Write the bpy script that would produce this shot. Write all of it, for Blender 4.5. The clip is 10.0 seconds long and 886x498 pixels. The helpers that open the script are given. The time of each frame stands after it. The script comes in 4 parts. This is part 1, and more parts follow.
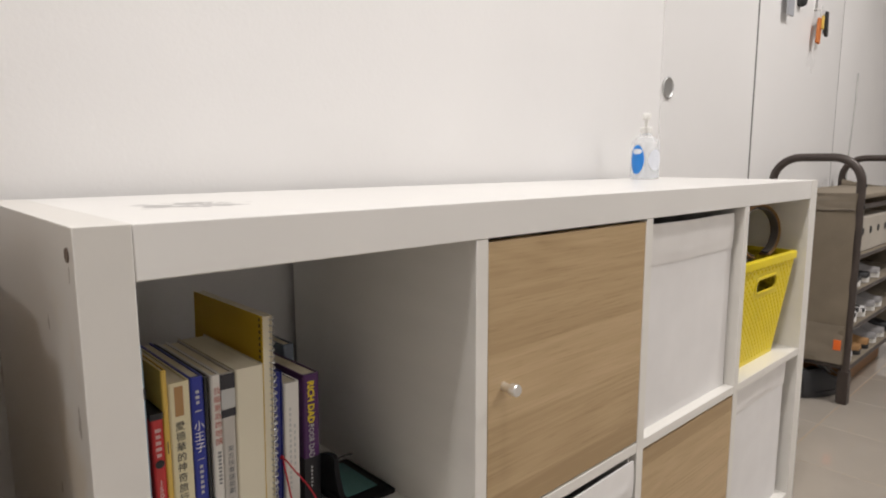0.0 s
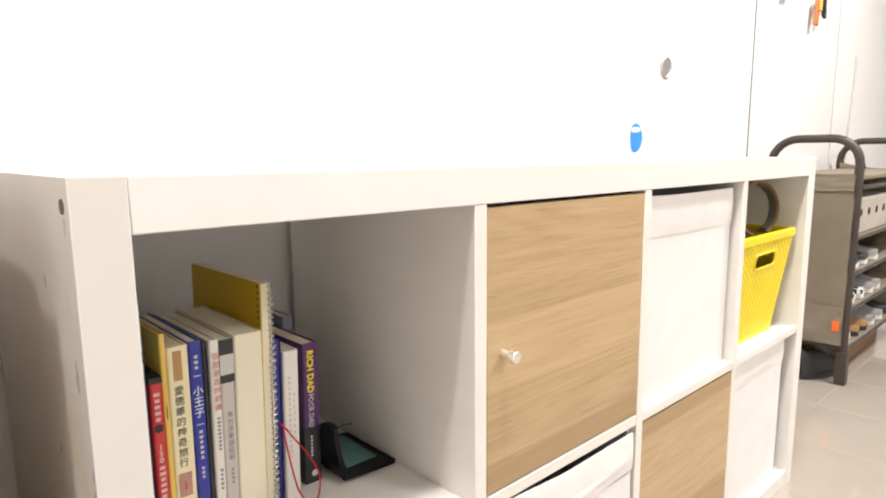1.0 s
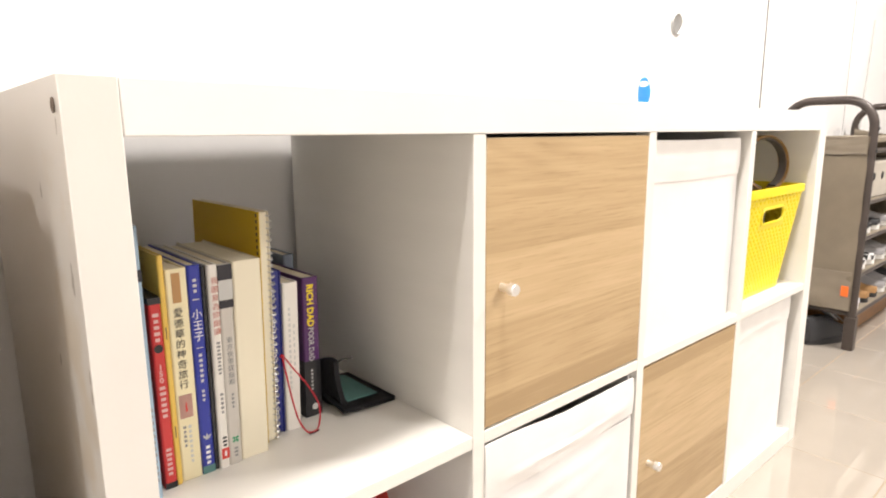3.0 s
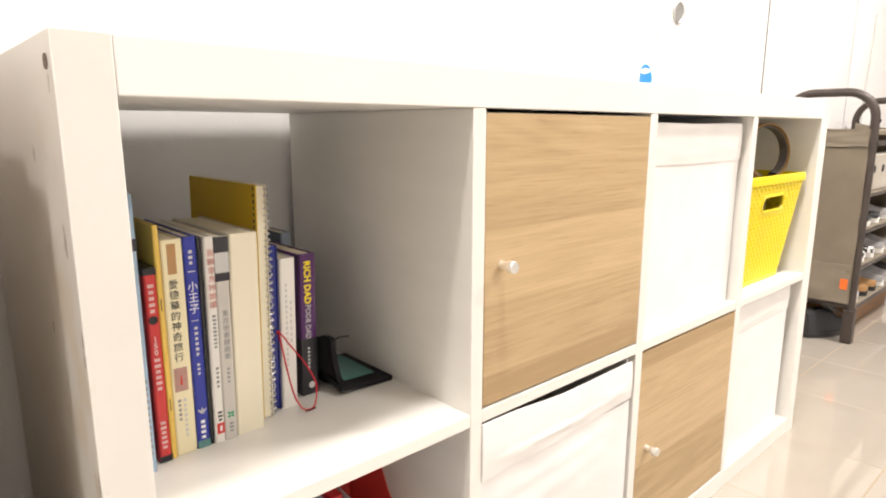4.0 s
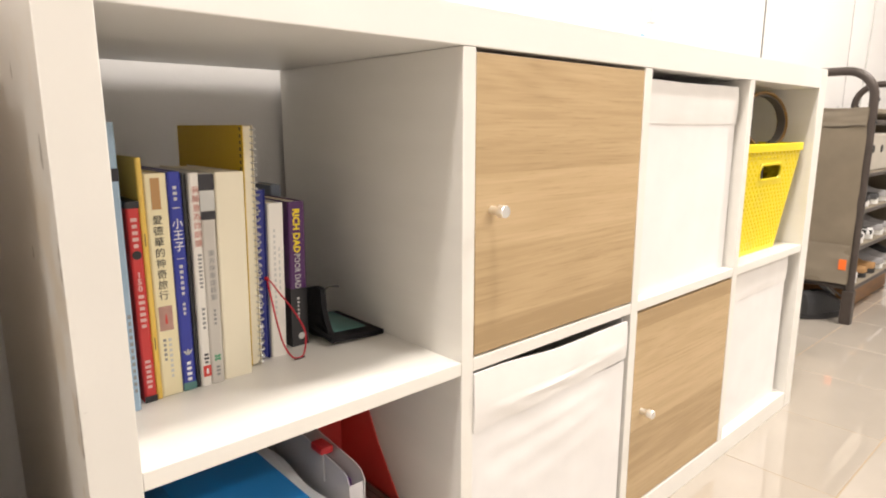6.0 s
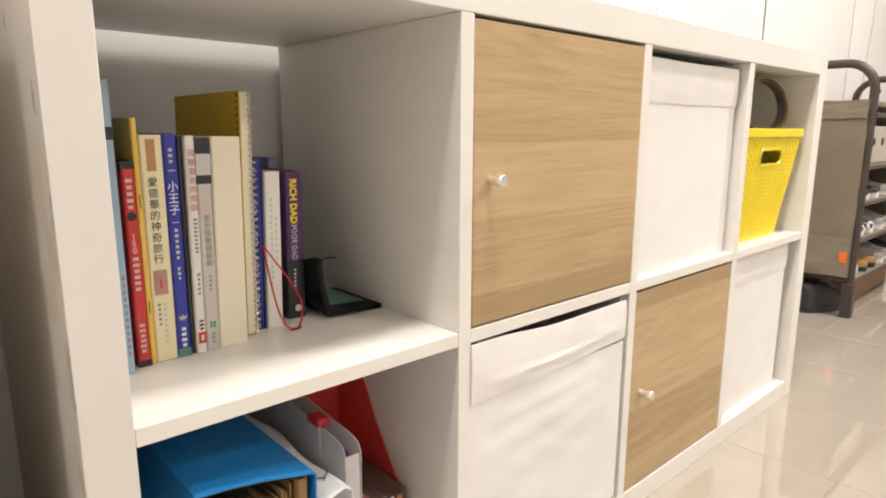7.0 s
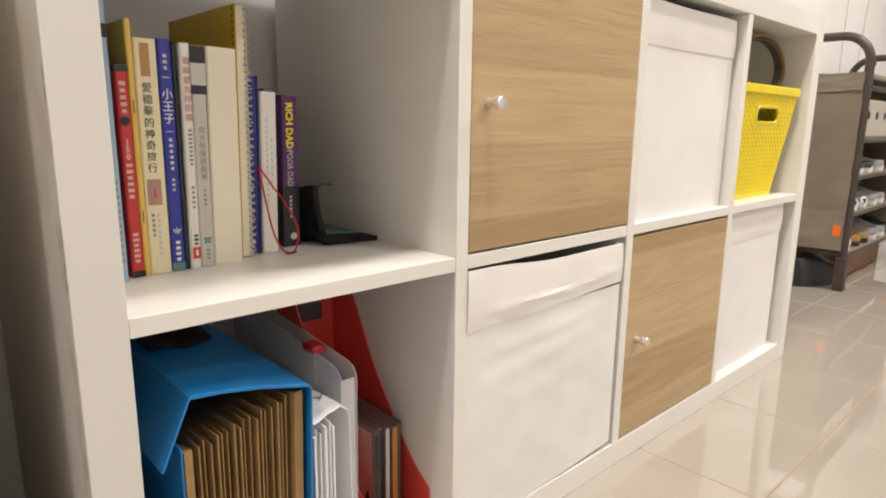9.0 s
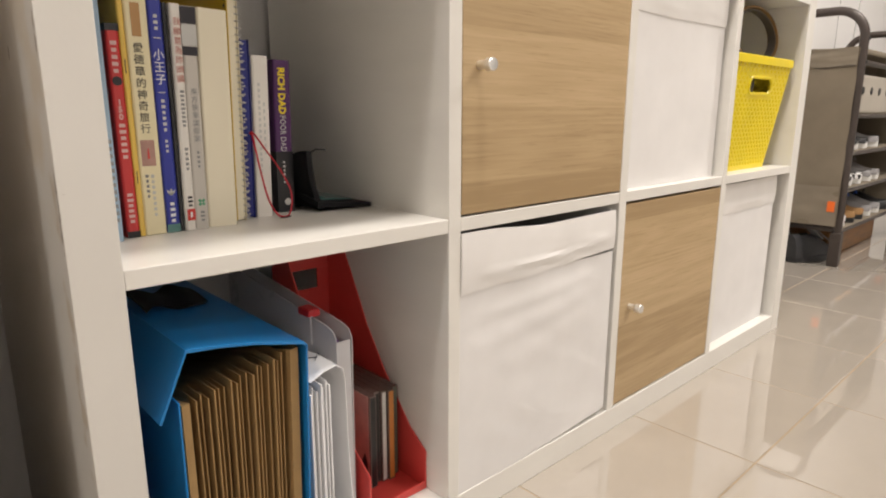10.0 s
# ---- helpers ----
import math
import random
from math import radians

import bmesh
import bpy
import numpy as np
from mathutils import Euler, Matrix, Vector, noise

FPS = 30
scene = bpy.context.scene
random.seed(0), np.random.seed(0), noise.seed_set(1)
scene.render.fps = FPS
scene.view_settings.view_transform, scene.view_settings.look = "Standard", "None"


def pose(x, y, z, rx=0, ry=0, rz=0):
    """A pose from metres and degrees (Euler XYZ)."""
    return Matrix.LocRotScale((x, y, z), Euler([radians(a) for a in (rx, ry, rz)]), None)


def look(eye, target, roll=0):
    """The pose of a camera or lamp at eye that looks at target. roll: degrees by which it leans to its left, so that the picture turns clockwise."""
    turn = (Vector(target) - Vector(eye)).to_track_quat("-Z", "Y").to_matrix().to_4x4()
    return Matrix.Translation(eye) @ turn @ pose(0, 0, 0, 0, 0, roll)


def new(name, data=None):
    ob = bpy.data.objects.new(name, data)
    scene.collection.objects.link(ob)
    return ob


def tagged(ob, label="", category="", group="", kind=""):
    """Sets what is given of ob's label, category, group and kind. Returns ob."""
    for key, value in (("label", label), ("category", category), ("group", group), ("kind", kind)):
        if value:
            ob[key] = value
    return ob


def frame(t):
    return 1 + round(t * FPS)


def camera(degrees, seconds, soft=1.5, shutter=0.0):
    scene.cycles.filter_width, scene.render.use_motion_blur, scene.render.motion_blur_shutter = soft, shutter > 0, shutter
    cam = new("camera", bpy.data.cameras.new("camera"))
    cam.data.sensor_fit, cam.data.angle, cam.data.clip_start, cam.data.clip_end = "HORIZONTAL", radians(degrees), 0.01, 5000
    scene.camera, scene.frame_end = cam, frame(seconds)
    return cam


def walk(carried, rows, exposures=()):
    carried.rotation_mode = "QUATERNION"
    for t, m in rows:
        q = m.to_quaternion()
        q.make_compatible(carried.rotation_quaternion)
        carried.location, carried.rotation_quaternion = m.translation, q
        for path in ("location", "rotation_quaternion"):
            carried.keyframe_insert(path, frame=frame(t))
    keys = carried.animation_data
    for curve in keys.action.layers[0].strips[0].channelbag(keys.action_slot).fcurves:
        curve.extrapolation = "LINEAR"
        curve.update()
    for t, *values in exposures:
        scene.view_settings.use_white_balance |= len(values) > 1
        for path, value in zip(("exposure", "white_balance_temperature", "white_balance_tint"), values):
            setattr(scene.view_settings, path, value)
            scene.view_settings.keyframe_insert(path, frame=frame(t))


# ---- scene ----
cam = camera(71.3, 10.0, 2.0)
PATH = [
    (0, (-0.092, -0.448, 0.813), (1.254, 1.005, 0.534), -0.1),
    (0.5, (-0.091, -0.445, 0.802), (1.262, 0.998, 0.503), -0.0),
    (1, (-0.093, -0.449, 0.784), (1.254, 0.998, 0.482), -0.5),
    (1.5, (-0.094, -0.457, 0.768), (1.236, 1.004, 0.455), -0.7),
    (2, (-0.091, -0.46, 0.757), (1.228, 1.003, 0.41), -0.7),
    (2.5, (-0.089, -0.462, 0.745), (1.227, 1.001, 0.381), -0.6),
    (4, (-0.087, -0.46, 0.711), (1.229, 0.996, 0.326), 0.1),
    (4.5, (-0.085, -0.461, 0.697), (1.231, 0.995, 0.31), 0.1),
    (5, (-0.085, -0.463, 0.681), (1.233, 0.99, 0.293), -0.2),
    (5.5, (-0.082, -0.466, 0.666), (1.235, 0.988, 0.275), -0.1),
    (7, (-0.08, -0.473, 0.614), (1.236, 0.985, 0.234), 0.2),
    (7.5, (-0.082, -0.471, 0.593), (1.238, 0.983, 0.214), 0.3),
    (8, (-0.085, -0.471, 0.574), (1.238, 0.978, 0.188), 0.7),
    (8.5, (-0.086, -0.473, 0.556), (1.24, 0.972, 0.163), 0.9),
    (9, (-0.089, -0.478, 0.537), (1.239, 0.963, 0.138), 0.7),
    (9.5, (-0.092, -0.484, 0.523), (1.238, 0.951, 0.106), 0.5),
    (10, (-0.093, -0.491, 0.509), (1.235, 0.941, 0.075), 0.1),
]
EXPOSURES = [(0, -1.04, 6330, 10), (0.5, -0.42, 6400, 10), (1.0, 0.06, 6450, 10), (1.5, 0.24, 6450, 10), (2.5, 0.29, 6500, 10), (4.0, 0.23, 6620, 10), (5.5, 0.17, 6720, 10), (7.0, -0.14, 6800, 10), (8.0, -0.20, 6720, 10), (9.0, -0.32, 6720, 10), (10.0, -0.46, 6720, 10)]
walk(cam, [(t, look(eye, target, roll)) for t, eye, target, roll in PATH], EXPOSURES)

# ---- light ----
world = bpy.data.worlds.new("room_dusk")
scene.world = world
world.use_nodes = True
world.node_tree.nodes["Background"].inputs["Color"].default_value = (0.9, 0.95, 1.0, 1)
world.node_tree.nodes["Background"].inputs["Strength"].default_value = 0.05

CEIL = 2.6


def lamp_light(x, y, watts, size):
    data = bpy.data.lights.new("added_ceiling_light", "AREA")
    data.shape, data.size, data.energy, data.color = "DISK", size, watts, (1.0, 0.945, 0.905)
    ob = new("added_ceiling_light", data)
    ob.matrix_world = pose(x, y, CEIL - 0.085)
    return ob


# Second and fourth are fill, added to brighten the fronts and right side.
LAMPS = [(0.31, -0.28, 35, 0.24), (2.35, -0.80, 62, 0.30), (-1.4, -0.27, 20, 0.16), (1.3, -2.3, 38, 0.30)]
for lx, ly, lw, ls in LAMPS:
    lamp_light(lx, ly, lw, ls)


# ---- materials ----
def mat(name, color, rough=0.5, metal=0.0, var=0.06, scale=8.0, bump=0.0, bscale=200.0, spec=0.5, stretch=(1, 1, 1), alpha=None, trans=0.0):
    """Procedural surface: base colour with soft blotches and fine relief."""
    m = bpy.data.materials.new(name)
    m.use_nodes = True
    nt = m.node_tree
    b = nt.nodes["Principled BSDF"]
    b.inputs["Roughness"].default_value = rough
    b.inputs["Metallic"].default_value = metal
    b.inputs["Specular IOR Level"].default_value = spec
    b.inputs["Transmission Weight"].default_value = trans
    co = nt.nodes.new("ShaderNodeTexCoord")
    mp = nt.nodes.new("ShaderNodeMapping")
    mp.inputs["Scale"].default_value = stretch
    nt.links.new(co.outputs["Object"], mp.inputs["Vector"])
    n1 = nt.nodes.new("ShaderNodeTexNoise")
    n1.inputs["Scale"].default_value = scale
    n1.inputs["Detail"].default_value = 6
    nt.links.new(mp.outputs["Vector"], n1.inputs["Vector"])
    ramp = nt.nodes.new("ShaderNodeMapRange")
    ramp.inputs["From Min"].default_value, ramp.inputs["From Max"].default_value = 0.3, 0.7
    ramp.inputs["To Min"].default_value, ramp.inputs["To Max"].default_value = 1 - var, 1 + var
    nt.links.new(n1.outputs["Fac"], ramp.inputs["Value"])
    mul = nt.nodes.new("ShaderNodeVectorMath")
    mul.operation = "SCALE"
    mul.inputs[0].default_value = color
    nt.links.new(ramp.outputs["Result"], mul.inputs["Scale"])
    nt.links.new(mul.outputs["Vector"], b.inputs["Base Color"])
    rr = nt.nodes.new("ShaderNodeMapRange")
    rr.inputs["To Min"].default_value, rr.inputs["To Max"].default_value = max(rough - 0.08, 0.02), min(rough + (0.08 if rough > 0.1 else 0.02), 1)
    nt.links.new(n1.outputs["Fac"], rr.inputs["Value"])
    nt.links.new(rr.outputs["Result"], b.inputs["Roughness"])
    if bump:
        n2 = nt.nodes.new("ShaderNodeTexNoise")
        n2.inputs["Scale"].default_value = bscale
        n2.inputs["Detail"].default_value = 3
        nt.links.new(mp.outputs["Vector"], n2.inputs["Vector"])
        bp = nt.nodes.new("ShaderNodeBump")
        bp.inputs["Strength"].default_value = bump
        bp.inputs["Distance"].default_value = 0.001
        nt.links.new(n2.outputs["Fac"], bp.inputs["Height"])
        nt.links.new(bp.outputs["Normal"], b.inputs["Normal"])
    if alpha is not None:
        b.inputs["Alpha"].default_value = alpha
    return m


def blotch(m, color, at, size, lo=0.5, hi=0.6, scale=40.0, amount=0.8):
    """Lays an irregular stain of that colour on a material, round a place in the object's own metres."""
    nt = m.node_tree
    b = nt.nodes["Principled BSDF"]
    src = b.inputs["Base Color"].links[0].from_socket
    co = nt.nodes.new("ShaderNodeTexCoord")
    sub = nt.nodes.new("ShaderNodeVectorMath")
    sub.operation = "SUBTRACT"
    sub.inputs[1].default_value = at
    nt.links.new(co.outputs["Object"], sub.inputs[0])
    div = nt.nodes.new("ShaderNodeVectorMath")
    div.operation = "DIVIDE"
    div.inputs[1].default_value = size
    nt.links.new(sub.outputs["Vector"], div.inputs[0])
    ln = nt.nodes.new("ShaderNodeVectorMath")
    ln.operation = "LENGTH"
    nt.links.new(div.outputs["Vector"], ln.inputs[0])
    n = nt.nodes.new("ShaderNodeTexNoise")
    n.inputs["Scale"].default_value = scale
    n.inputs["Detail"].default_value = 5
    nt.links.new(co.outputs["Object"], n.inputs["Vector"])
    fall = nt.nodes.new("ShaderNodeMapRange")
    fall.inputs["From Min"].default_value, fall.inputs["From Max"].default_value = 0.4, 1.0
    fall.inputs["To Min"].default_value, fall.inputs["To Max"].default_value = 0.12, -0.35
    nt.links.new(ln.outputs["Value"], fall.inputs["Value"])
    add = nt.nodes.new("ShaderNodeMath")
    nt.links.new(n.outputs["Fac"], add.inputs[0])
    nt.links.new(fall.outputs["Result"], add.inputs[1])
    thr = nt.nodes.new("ShaderNodeMapRange")
    thr.inputs["From Min"].default_value, thr.inputs["From Max"].default_value = lo, hi
    thr.inputs["To Max"].default_value = amount
    nt.links.new(add.outputs["Value"], thr.inputs["Value"])
    mix = nt.nodes.new("ShaderNodeMix")
    mix.data_type = "RGBA"
    nt.links.new(thr.outputs["Result"], mix.inputs["Factor"])
    nt.links.new(src, mix.inputs["A"])
    mix.inputs["B"].default_value = (*color, 1)
    nt.links.new(mix.outputs["Result"], b.inputs["Base Color"])
    return m


def oak():
    """Light oak foil: boards 85 mm high, each with its own tone, long grain, ring figure and short pores."""
    m = bpy.data.materials.new("oak_foil")
    m.use_nodes = True
    nt = m.node_tree
    b = nt.nodes["Principled BSDF"]
    b.inputs["Roughness"].default_value = 0.48
    co = nt.nodes.new("ShaderNodeTexCoord")
    sep = nt.nodes.new("ShaderNodeSeparateXYZ")
    nt.links.new(co.outputs["Object"], sep.inputs["Vector"])

    def op(kind, a, k=0.0, c=0.0):
        n = nt.nodes.new("ShaderNodeMath")
        n.operation = kind
        for i, v in enumerate((a, k, c)):
            if hasattr(v, "links"):
                nt.links.new(v, n.inputs[i])
            else:
                n.inputs[i].default_value = v
        return n.outputs["Value"]

    board = op("FLOOR", op("MULTIPLY_ADD", sep.outputs["Z"], 1 / 0.085, -0.06))
    rnd = nt.nodes.new("ShaderNodeTexWhiteNoise")
    rnd.noise_dimensions = "1D"
    nt.links.new(board, rnd.inputs["W"])
    tone = rnd.outputs["Value"]
    comb = nt.nodes.new("ShaderNodeCombineXYZ")
    nt.links.new(op("MULTIPLY_ADD", tone, 7.3, sep.outputs["X"]), comb.inputs["X"])
    nt.links.new(op("MULTIPLY", board, 3.1), comb.inputs["Y"])
    nt.links.new(sep.outputs["Z"], comb.inputs["Z"])

    def grain(sx, sz, detail, dist=0.0):
        mp = nt.nodes.new("ShaderNodeMapping")
        mp.inputs["Scale"].default_value = (sx, 1, sz)
        nt.links.new(comb.outputs["Vector"], mp.inputs["Vector"])
        n = nt.nodes.new("ShaderNodeTexNoise")
        n.inputs["Scale"].default_value = 1.0
        n.inputs["Detail"].default_value = detail
        n.inputs["Distortion"].default_value = dist
        nt.links.new(mp.outputs["Vector"], n.inputs["Vector"])
        return n.outputs["Fac"]

    fine = grain(10, 300, 3)
    pores = grain(22, 420, 2)
    streak = grain(2.0, 90, 2)
    band = grain(1.2, 9, 1)
    rings = op("SINE", op("MULTIPLY", grain(1.1, 13, 1, 0.1), 60.0))
    f = op("MULTIPLY_ADD", fine, 0.48, -0.245)
    f = op("MULTIPLY_ADD", streak, 0.26, f)
    f = op("MULTIPLY_ADD", band, 0.12, f)
    f = op("MULTIPLY_ADD", rings, 0.060, f)
    f = op("MULTIPLY_ADD", tone, 0.44, f)
    pore = nt.nodes.new("ShaderNodeMapRange")
    pore.inputs["From Min"].default_value, pore.inputs["From Max"].default_value = 0.58, 0.70
    pore.inputs["To Max"].default_value = -0.17
    nt.links.new(pores, pore.inputs["Value"])
    f = op("ADD", f, pore.outputs["Result"])
    ramp = nt.nodes.new("ShaderNodeValToRGB")
    e = ramp.color_ramp.elements
    e[0].position, e[0].color = 0.15, (0.375, 0.258, 0.132, 1)
    e[1].position, e[1].color = 0.85, (0.590, 0.428, 0.250, 1)
    mid_e = ramp.color_ramp.elements.new(0.5)
    mid_e.color = (0.485, 0.348, 0.190, 1)
    nt.links.new(f, ramp.inputs["Fac"])
    nt.links.new(ramp.outputs["Color"], b.inputs["Base Color"])
    bp = nt.nodes.new("ShaderNodeBump")
    bp.inputs["Strength"].default_value, bp.inputs["Distance"].default_value = 0.25, 0.0005
    nt.links.new(fine, bp.inputs["Height"])
    nt.links.new(bp.outputs["Normal"], b.inputs["Normal"])
    return m


def cloth(name, color, scale=900.0, rough=0.9, var=0.05, bump=0.5):
    """Woven fabric with crossed threads."""
    m = mat(name, color, rough, var=var, scale=14, spec=0.2)
    nt = m.node_tree
    co = nt.nodes.new("ShaderNodeTexCoord")
    hs = []
    for d in ("X", "Z"):
        w = nt.nodes.new("ShaderNodeTexWave")
        w.bands_direction = d
        w.inputs["Scale"].default_value = scale / 6.28
        w.inputs["Distortion"].default_value = 1.5
        nt.links.new(co.outputs["Object"], w.inputs["Vector"])
        hs.append(w.outputs["Fac"])
    add = nt.nodes.new("ShaderNodeMath")
    nt.links.new(hs[0], add.inputs[0])
    nt.links.new(hs[1], add.inputs[1])
    bp = nt.nodes.new("ShaderNodeBump")
    bp.inputs["Strength"].default_value, bp.inputs["Distance"].default_value = bump, 0.0004
    nt.links.new(add.outputs["Value"], bp.inputs["Height"])
    nt.links.new(bp.outputs["Normal"], nt.nodes["Principled BSDF"].inputs["Normal"])
    return m


WALL = mat("painted_plaster", (0.82, 0.81, 0.80), 0.7, var=0.02, scale=3, bump=0.25, bscale=160, spec=0.3)
STUB = mat("tan_panel", (0.22, 0.14, 0.058), 0.6, var=0.1, scale=10, bump=0.2)
CEILING = mat("ceiling_paint", (0.85, 0.84, 0.82), 0.85, var=0.01, scale=2)
DOORPAINT = mat("gloss_door_paint", (0.82, 0.81, 0.80), 0.30, var=0.02, scale=2)
GAP = mat("door_gap_shadow_rubber", (0.12, 0.115, 0.11), 0.8)
TILE = mat("polished_tile", (0.43, 0.385, 0.33), 0.03, var=0.05, scale=5, bump=0.010, bscale=7, spec=0.9)
TILE.node_tree.nodes["Principled BSDF"].inputs["Coat Weight"].default_value = 0.8
TILE.node_tree.nodes["Principled BSDF"].inputs["Coat Roughness"].default_value = 0.02
TILE.node_tree.nodes["Principled BSDF"].inputs["Coat IOR"].default_value = 1.6
GROUT = mat("grout", (0.33, 0.245, 0.15), 0.9, var=0.15, scale=30, bump=0.4)
WHITE = mat("white_laminate", (0.79, 0.768, 0.72), 0.34, var=0.02, scale=6, bump=0.10, bscale=120, stretch=(1, 1, 6))
# End panel white, darkened partly for the dimmer light there; its blotches are wear.
SIDEWHITE = mat("worn_dimmed_white_laminate", (0.70, 0.678, 0.635), 0.38, var=0.03, scale=7, bump=0.15, bscale=90)
TOPWHITE = mat("scuffed_white_laminate", (0.80, 0.785, 0.755), 0.34, var=0.02, scale=6, bump=0.08, bscale=90)
blotch(TOPWHITE, (0.26, 0.25, 0.24), (0.135, 0.165, 0.768), (0.09, 0.075, 0.05), 0.50, 0.58, 55, 0.75)
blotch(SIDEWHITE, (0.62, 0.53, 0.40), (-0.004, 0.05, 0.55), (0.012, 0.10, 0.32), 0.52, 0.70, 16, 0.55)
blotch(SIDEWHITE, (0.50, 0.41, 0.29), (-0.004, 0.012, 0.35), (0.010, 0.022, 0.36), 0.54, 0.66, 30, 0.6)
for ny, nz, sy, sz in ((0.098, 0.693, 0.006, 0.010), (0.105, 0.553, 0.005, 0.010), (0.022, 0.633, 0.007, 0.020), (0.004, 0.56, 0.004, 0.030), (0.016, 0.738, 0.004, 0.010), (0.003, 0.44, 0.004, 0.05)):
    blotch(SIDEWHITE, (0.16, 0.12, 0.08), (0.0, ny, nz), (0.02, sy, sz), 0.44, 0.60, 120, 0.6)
OAK = oak()
BOXCLOTH = cloth("white_box_cloth", (0.80, 0.785, 0.775), 1500, 0.75, 0.03, 0.04)
BANDCLOTH = cloth("white_band_cloth", (0.81, 0.79, 0.77), 1500, 0.6, 0.03, 0.04)
DARK = mat("dark_recess", (0.03, 0.03, 0.03), 0.8)
CHROME = mat("brushed_aluminium", (0.86, 0.86, 0.85), 0.34, 1.0, 0.04, 40)
PULLMETAL = mat("dull_grey_metal", (0.48, 0.48, 0.47), 0.45, 0.8)
YELLOW = mat("yellow_plastic", (0.83, 0.66, 0.012), 0.38, var=0.04, scale=20, bump=0.1, bscale=300)
STRAP_OUT = mat("brown_leather", (0.30, 0.165, 0.055), 0.5, var=0.2, scale=30, bump=0.3)
STRAP_IN = mat("grey_strap_lining", (0.10, 0.085, 0.075), 0.7, var=0.15, scale=40)
PAGES = mat("book_pages", (0.72, 0.64, 0.48), 0.85, var=0.06, scale=20, bump=0.5, bscale=500, stretch=(6, 0.3, 0.3))
CREAMPAGES = mat("cream_page_edges", (0.78, 0.72, 0.56), 0.85, var=0.03, scale=20, bump=0.4, bscale=500, stretch=(6, 0.3, 0.3))
BLACKWIRE = mat("black_wire", (0.02, 0.02, 0.025), 0.35)
WHITEWIRE = mat("pale_wire", (0.55, 0.54, 0.52), 0.3, 0.6)
STEEL = mat("dark_bronze_tube", (0.055, 0.042, 0.036), 0.38, 0.2, 0.12, 25)
RACKCLOTH = cloth("taupe_canvas", (0.205, 0.172, 0.128), 1100, 0.92, 0.08, 0.12)
RACKBAND = cloth("grey_taupe_canvas", (0.24, 0.205, 0.158), 1100, 0.92, 0.08, 0.12)
ORANGE = mat("orange_tag", (0.85, 0.16, 0.02), 0.6)
BLACKRUBBER = mat("black_rubber", (0.02, 0.02, 0.02), 0.6, var=0.2)
BLUEPP = mat("blue_polypropylene", (0.008, 0.19, 0.50), 0.34, var=0.05, scale=12, bump=0.15, bscale=350)
KRAFT = mat("kraft_paper", (0.34, 0.21, 0.085), 0.8, var=0.12, scale=25, bump=0.4, bscale=250)
REDPP = mat("coral_red_plastic", (0.70, 0.075, 0.065), 0.36, var=0.05, scale=14, bump=0.12, bscale=300)
PAPER = mat("white_paper", (0.88, 0.88, 0.89), 0.8, var=0.03, scale=20, bump=0.2, bscale=200)
CLEARPP = mat("frosted_clear_plastic", (0.86, 0.85, 0.87), 0.3, var=0.03, scale=15, alpha=0.55)
REDCLASP = mat("red_clasp_plastic", (0.65, 0.03, 0.04), 0.35)
LILAC = mat("lilac_plastic", (0.28, 0.12, 0.42), 0.5)
BLACKCLOTH = cloth("black_nylon", (0.014, 0.014, 0.016), 1300, 0.7, 0.15, 0.5)
TEAL = mat("teal_window_film", (0.10, 0.23, 0.22), 0.22, var=0.12, scale=25)
REDCORD = mat("red_cord", (0.50, 0.012, 0.03), 0.6, var=0.1, scale=200, bump=0.5, bscale=900)
CLEARPET = mat("clear_bottle_plastic", (0.92, 0.95, 0.97), 0.06, var=0.01, alpha=0.28)
LABELBLUE = mat("blue_label", (0.02, 0.22, 0.68), 0.4, var=0.05)
LABELWHITE = mat("white_label", (0.75, 0.78, 0.85), 0.45)
PUMP = mat("pump_white_plastic", (0.85, 0.84, 0.80), 0.35)
INKFADED = mat("faded_white_ink", (0.66, 0.44, 0.42), 0.7)
INKDARK = mat("dark_ink", (0.035, 0.033, 0.04), 0.7)
INKWHITE = mat("white_ink", (0.80, 0.80, 0.80), 0.7)
INKYELLOW = mat("yellow_ink", (0.85, 0.65, 0.02), 0.6)
INKGREY = mat("grey_ink", (0.25, 0.25, 0.25), 0.7)
INKPINK = mat("faded_red_ink", (0.52, 0.20, 0.16), 0.7)
INKRED = mat("red_ink", (0.60, 0.05, 0.04), 0.6)
INKGREEN = mat("green_ink", (0.05, 0.30, 0.15), 0.6)
INKPALE = mat("pale_grey_ink", (0.55, 0.55, 0.53), 0.7)


# ---- mesh helpers ----
def mesh_from(bm, name):
    me = bpy.data.meshes.new(name)
    bm.normal_update()
    bm.to_mesh(me)
    bm.free()
    return me


def smooth(me, angle=20):
    me.polygons.foreach_set("use_smooth", [True] * len(me.polygons))
    me.set_sharp_from_angle(angle=radians(angle))
    return me


def part(name, bm, material, parent=None, label="", flat=False):
    me = mesh_from(bm, name)
    if not flat:
        smooth(me)
    me.materials.append(material)
    ob = new(name, me)
    if parent:
        ob.parent = parent
    if label:
        tagged(ob, label)
    return ob


def thing(name, label, category, at=(0, 0, 0), rz=0, group="", kind=""):
    e = new(name)
    e.empty_display_size = 0.05
    e.matrix_basis = pose(*at, 0, 0, rz)
    return tagged(e, label, category, group, kind)


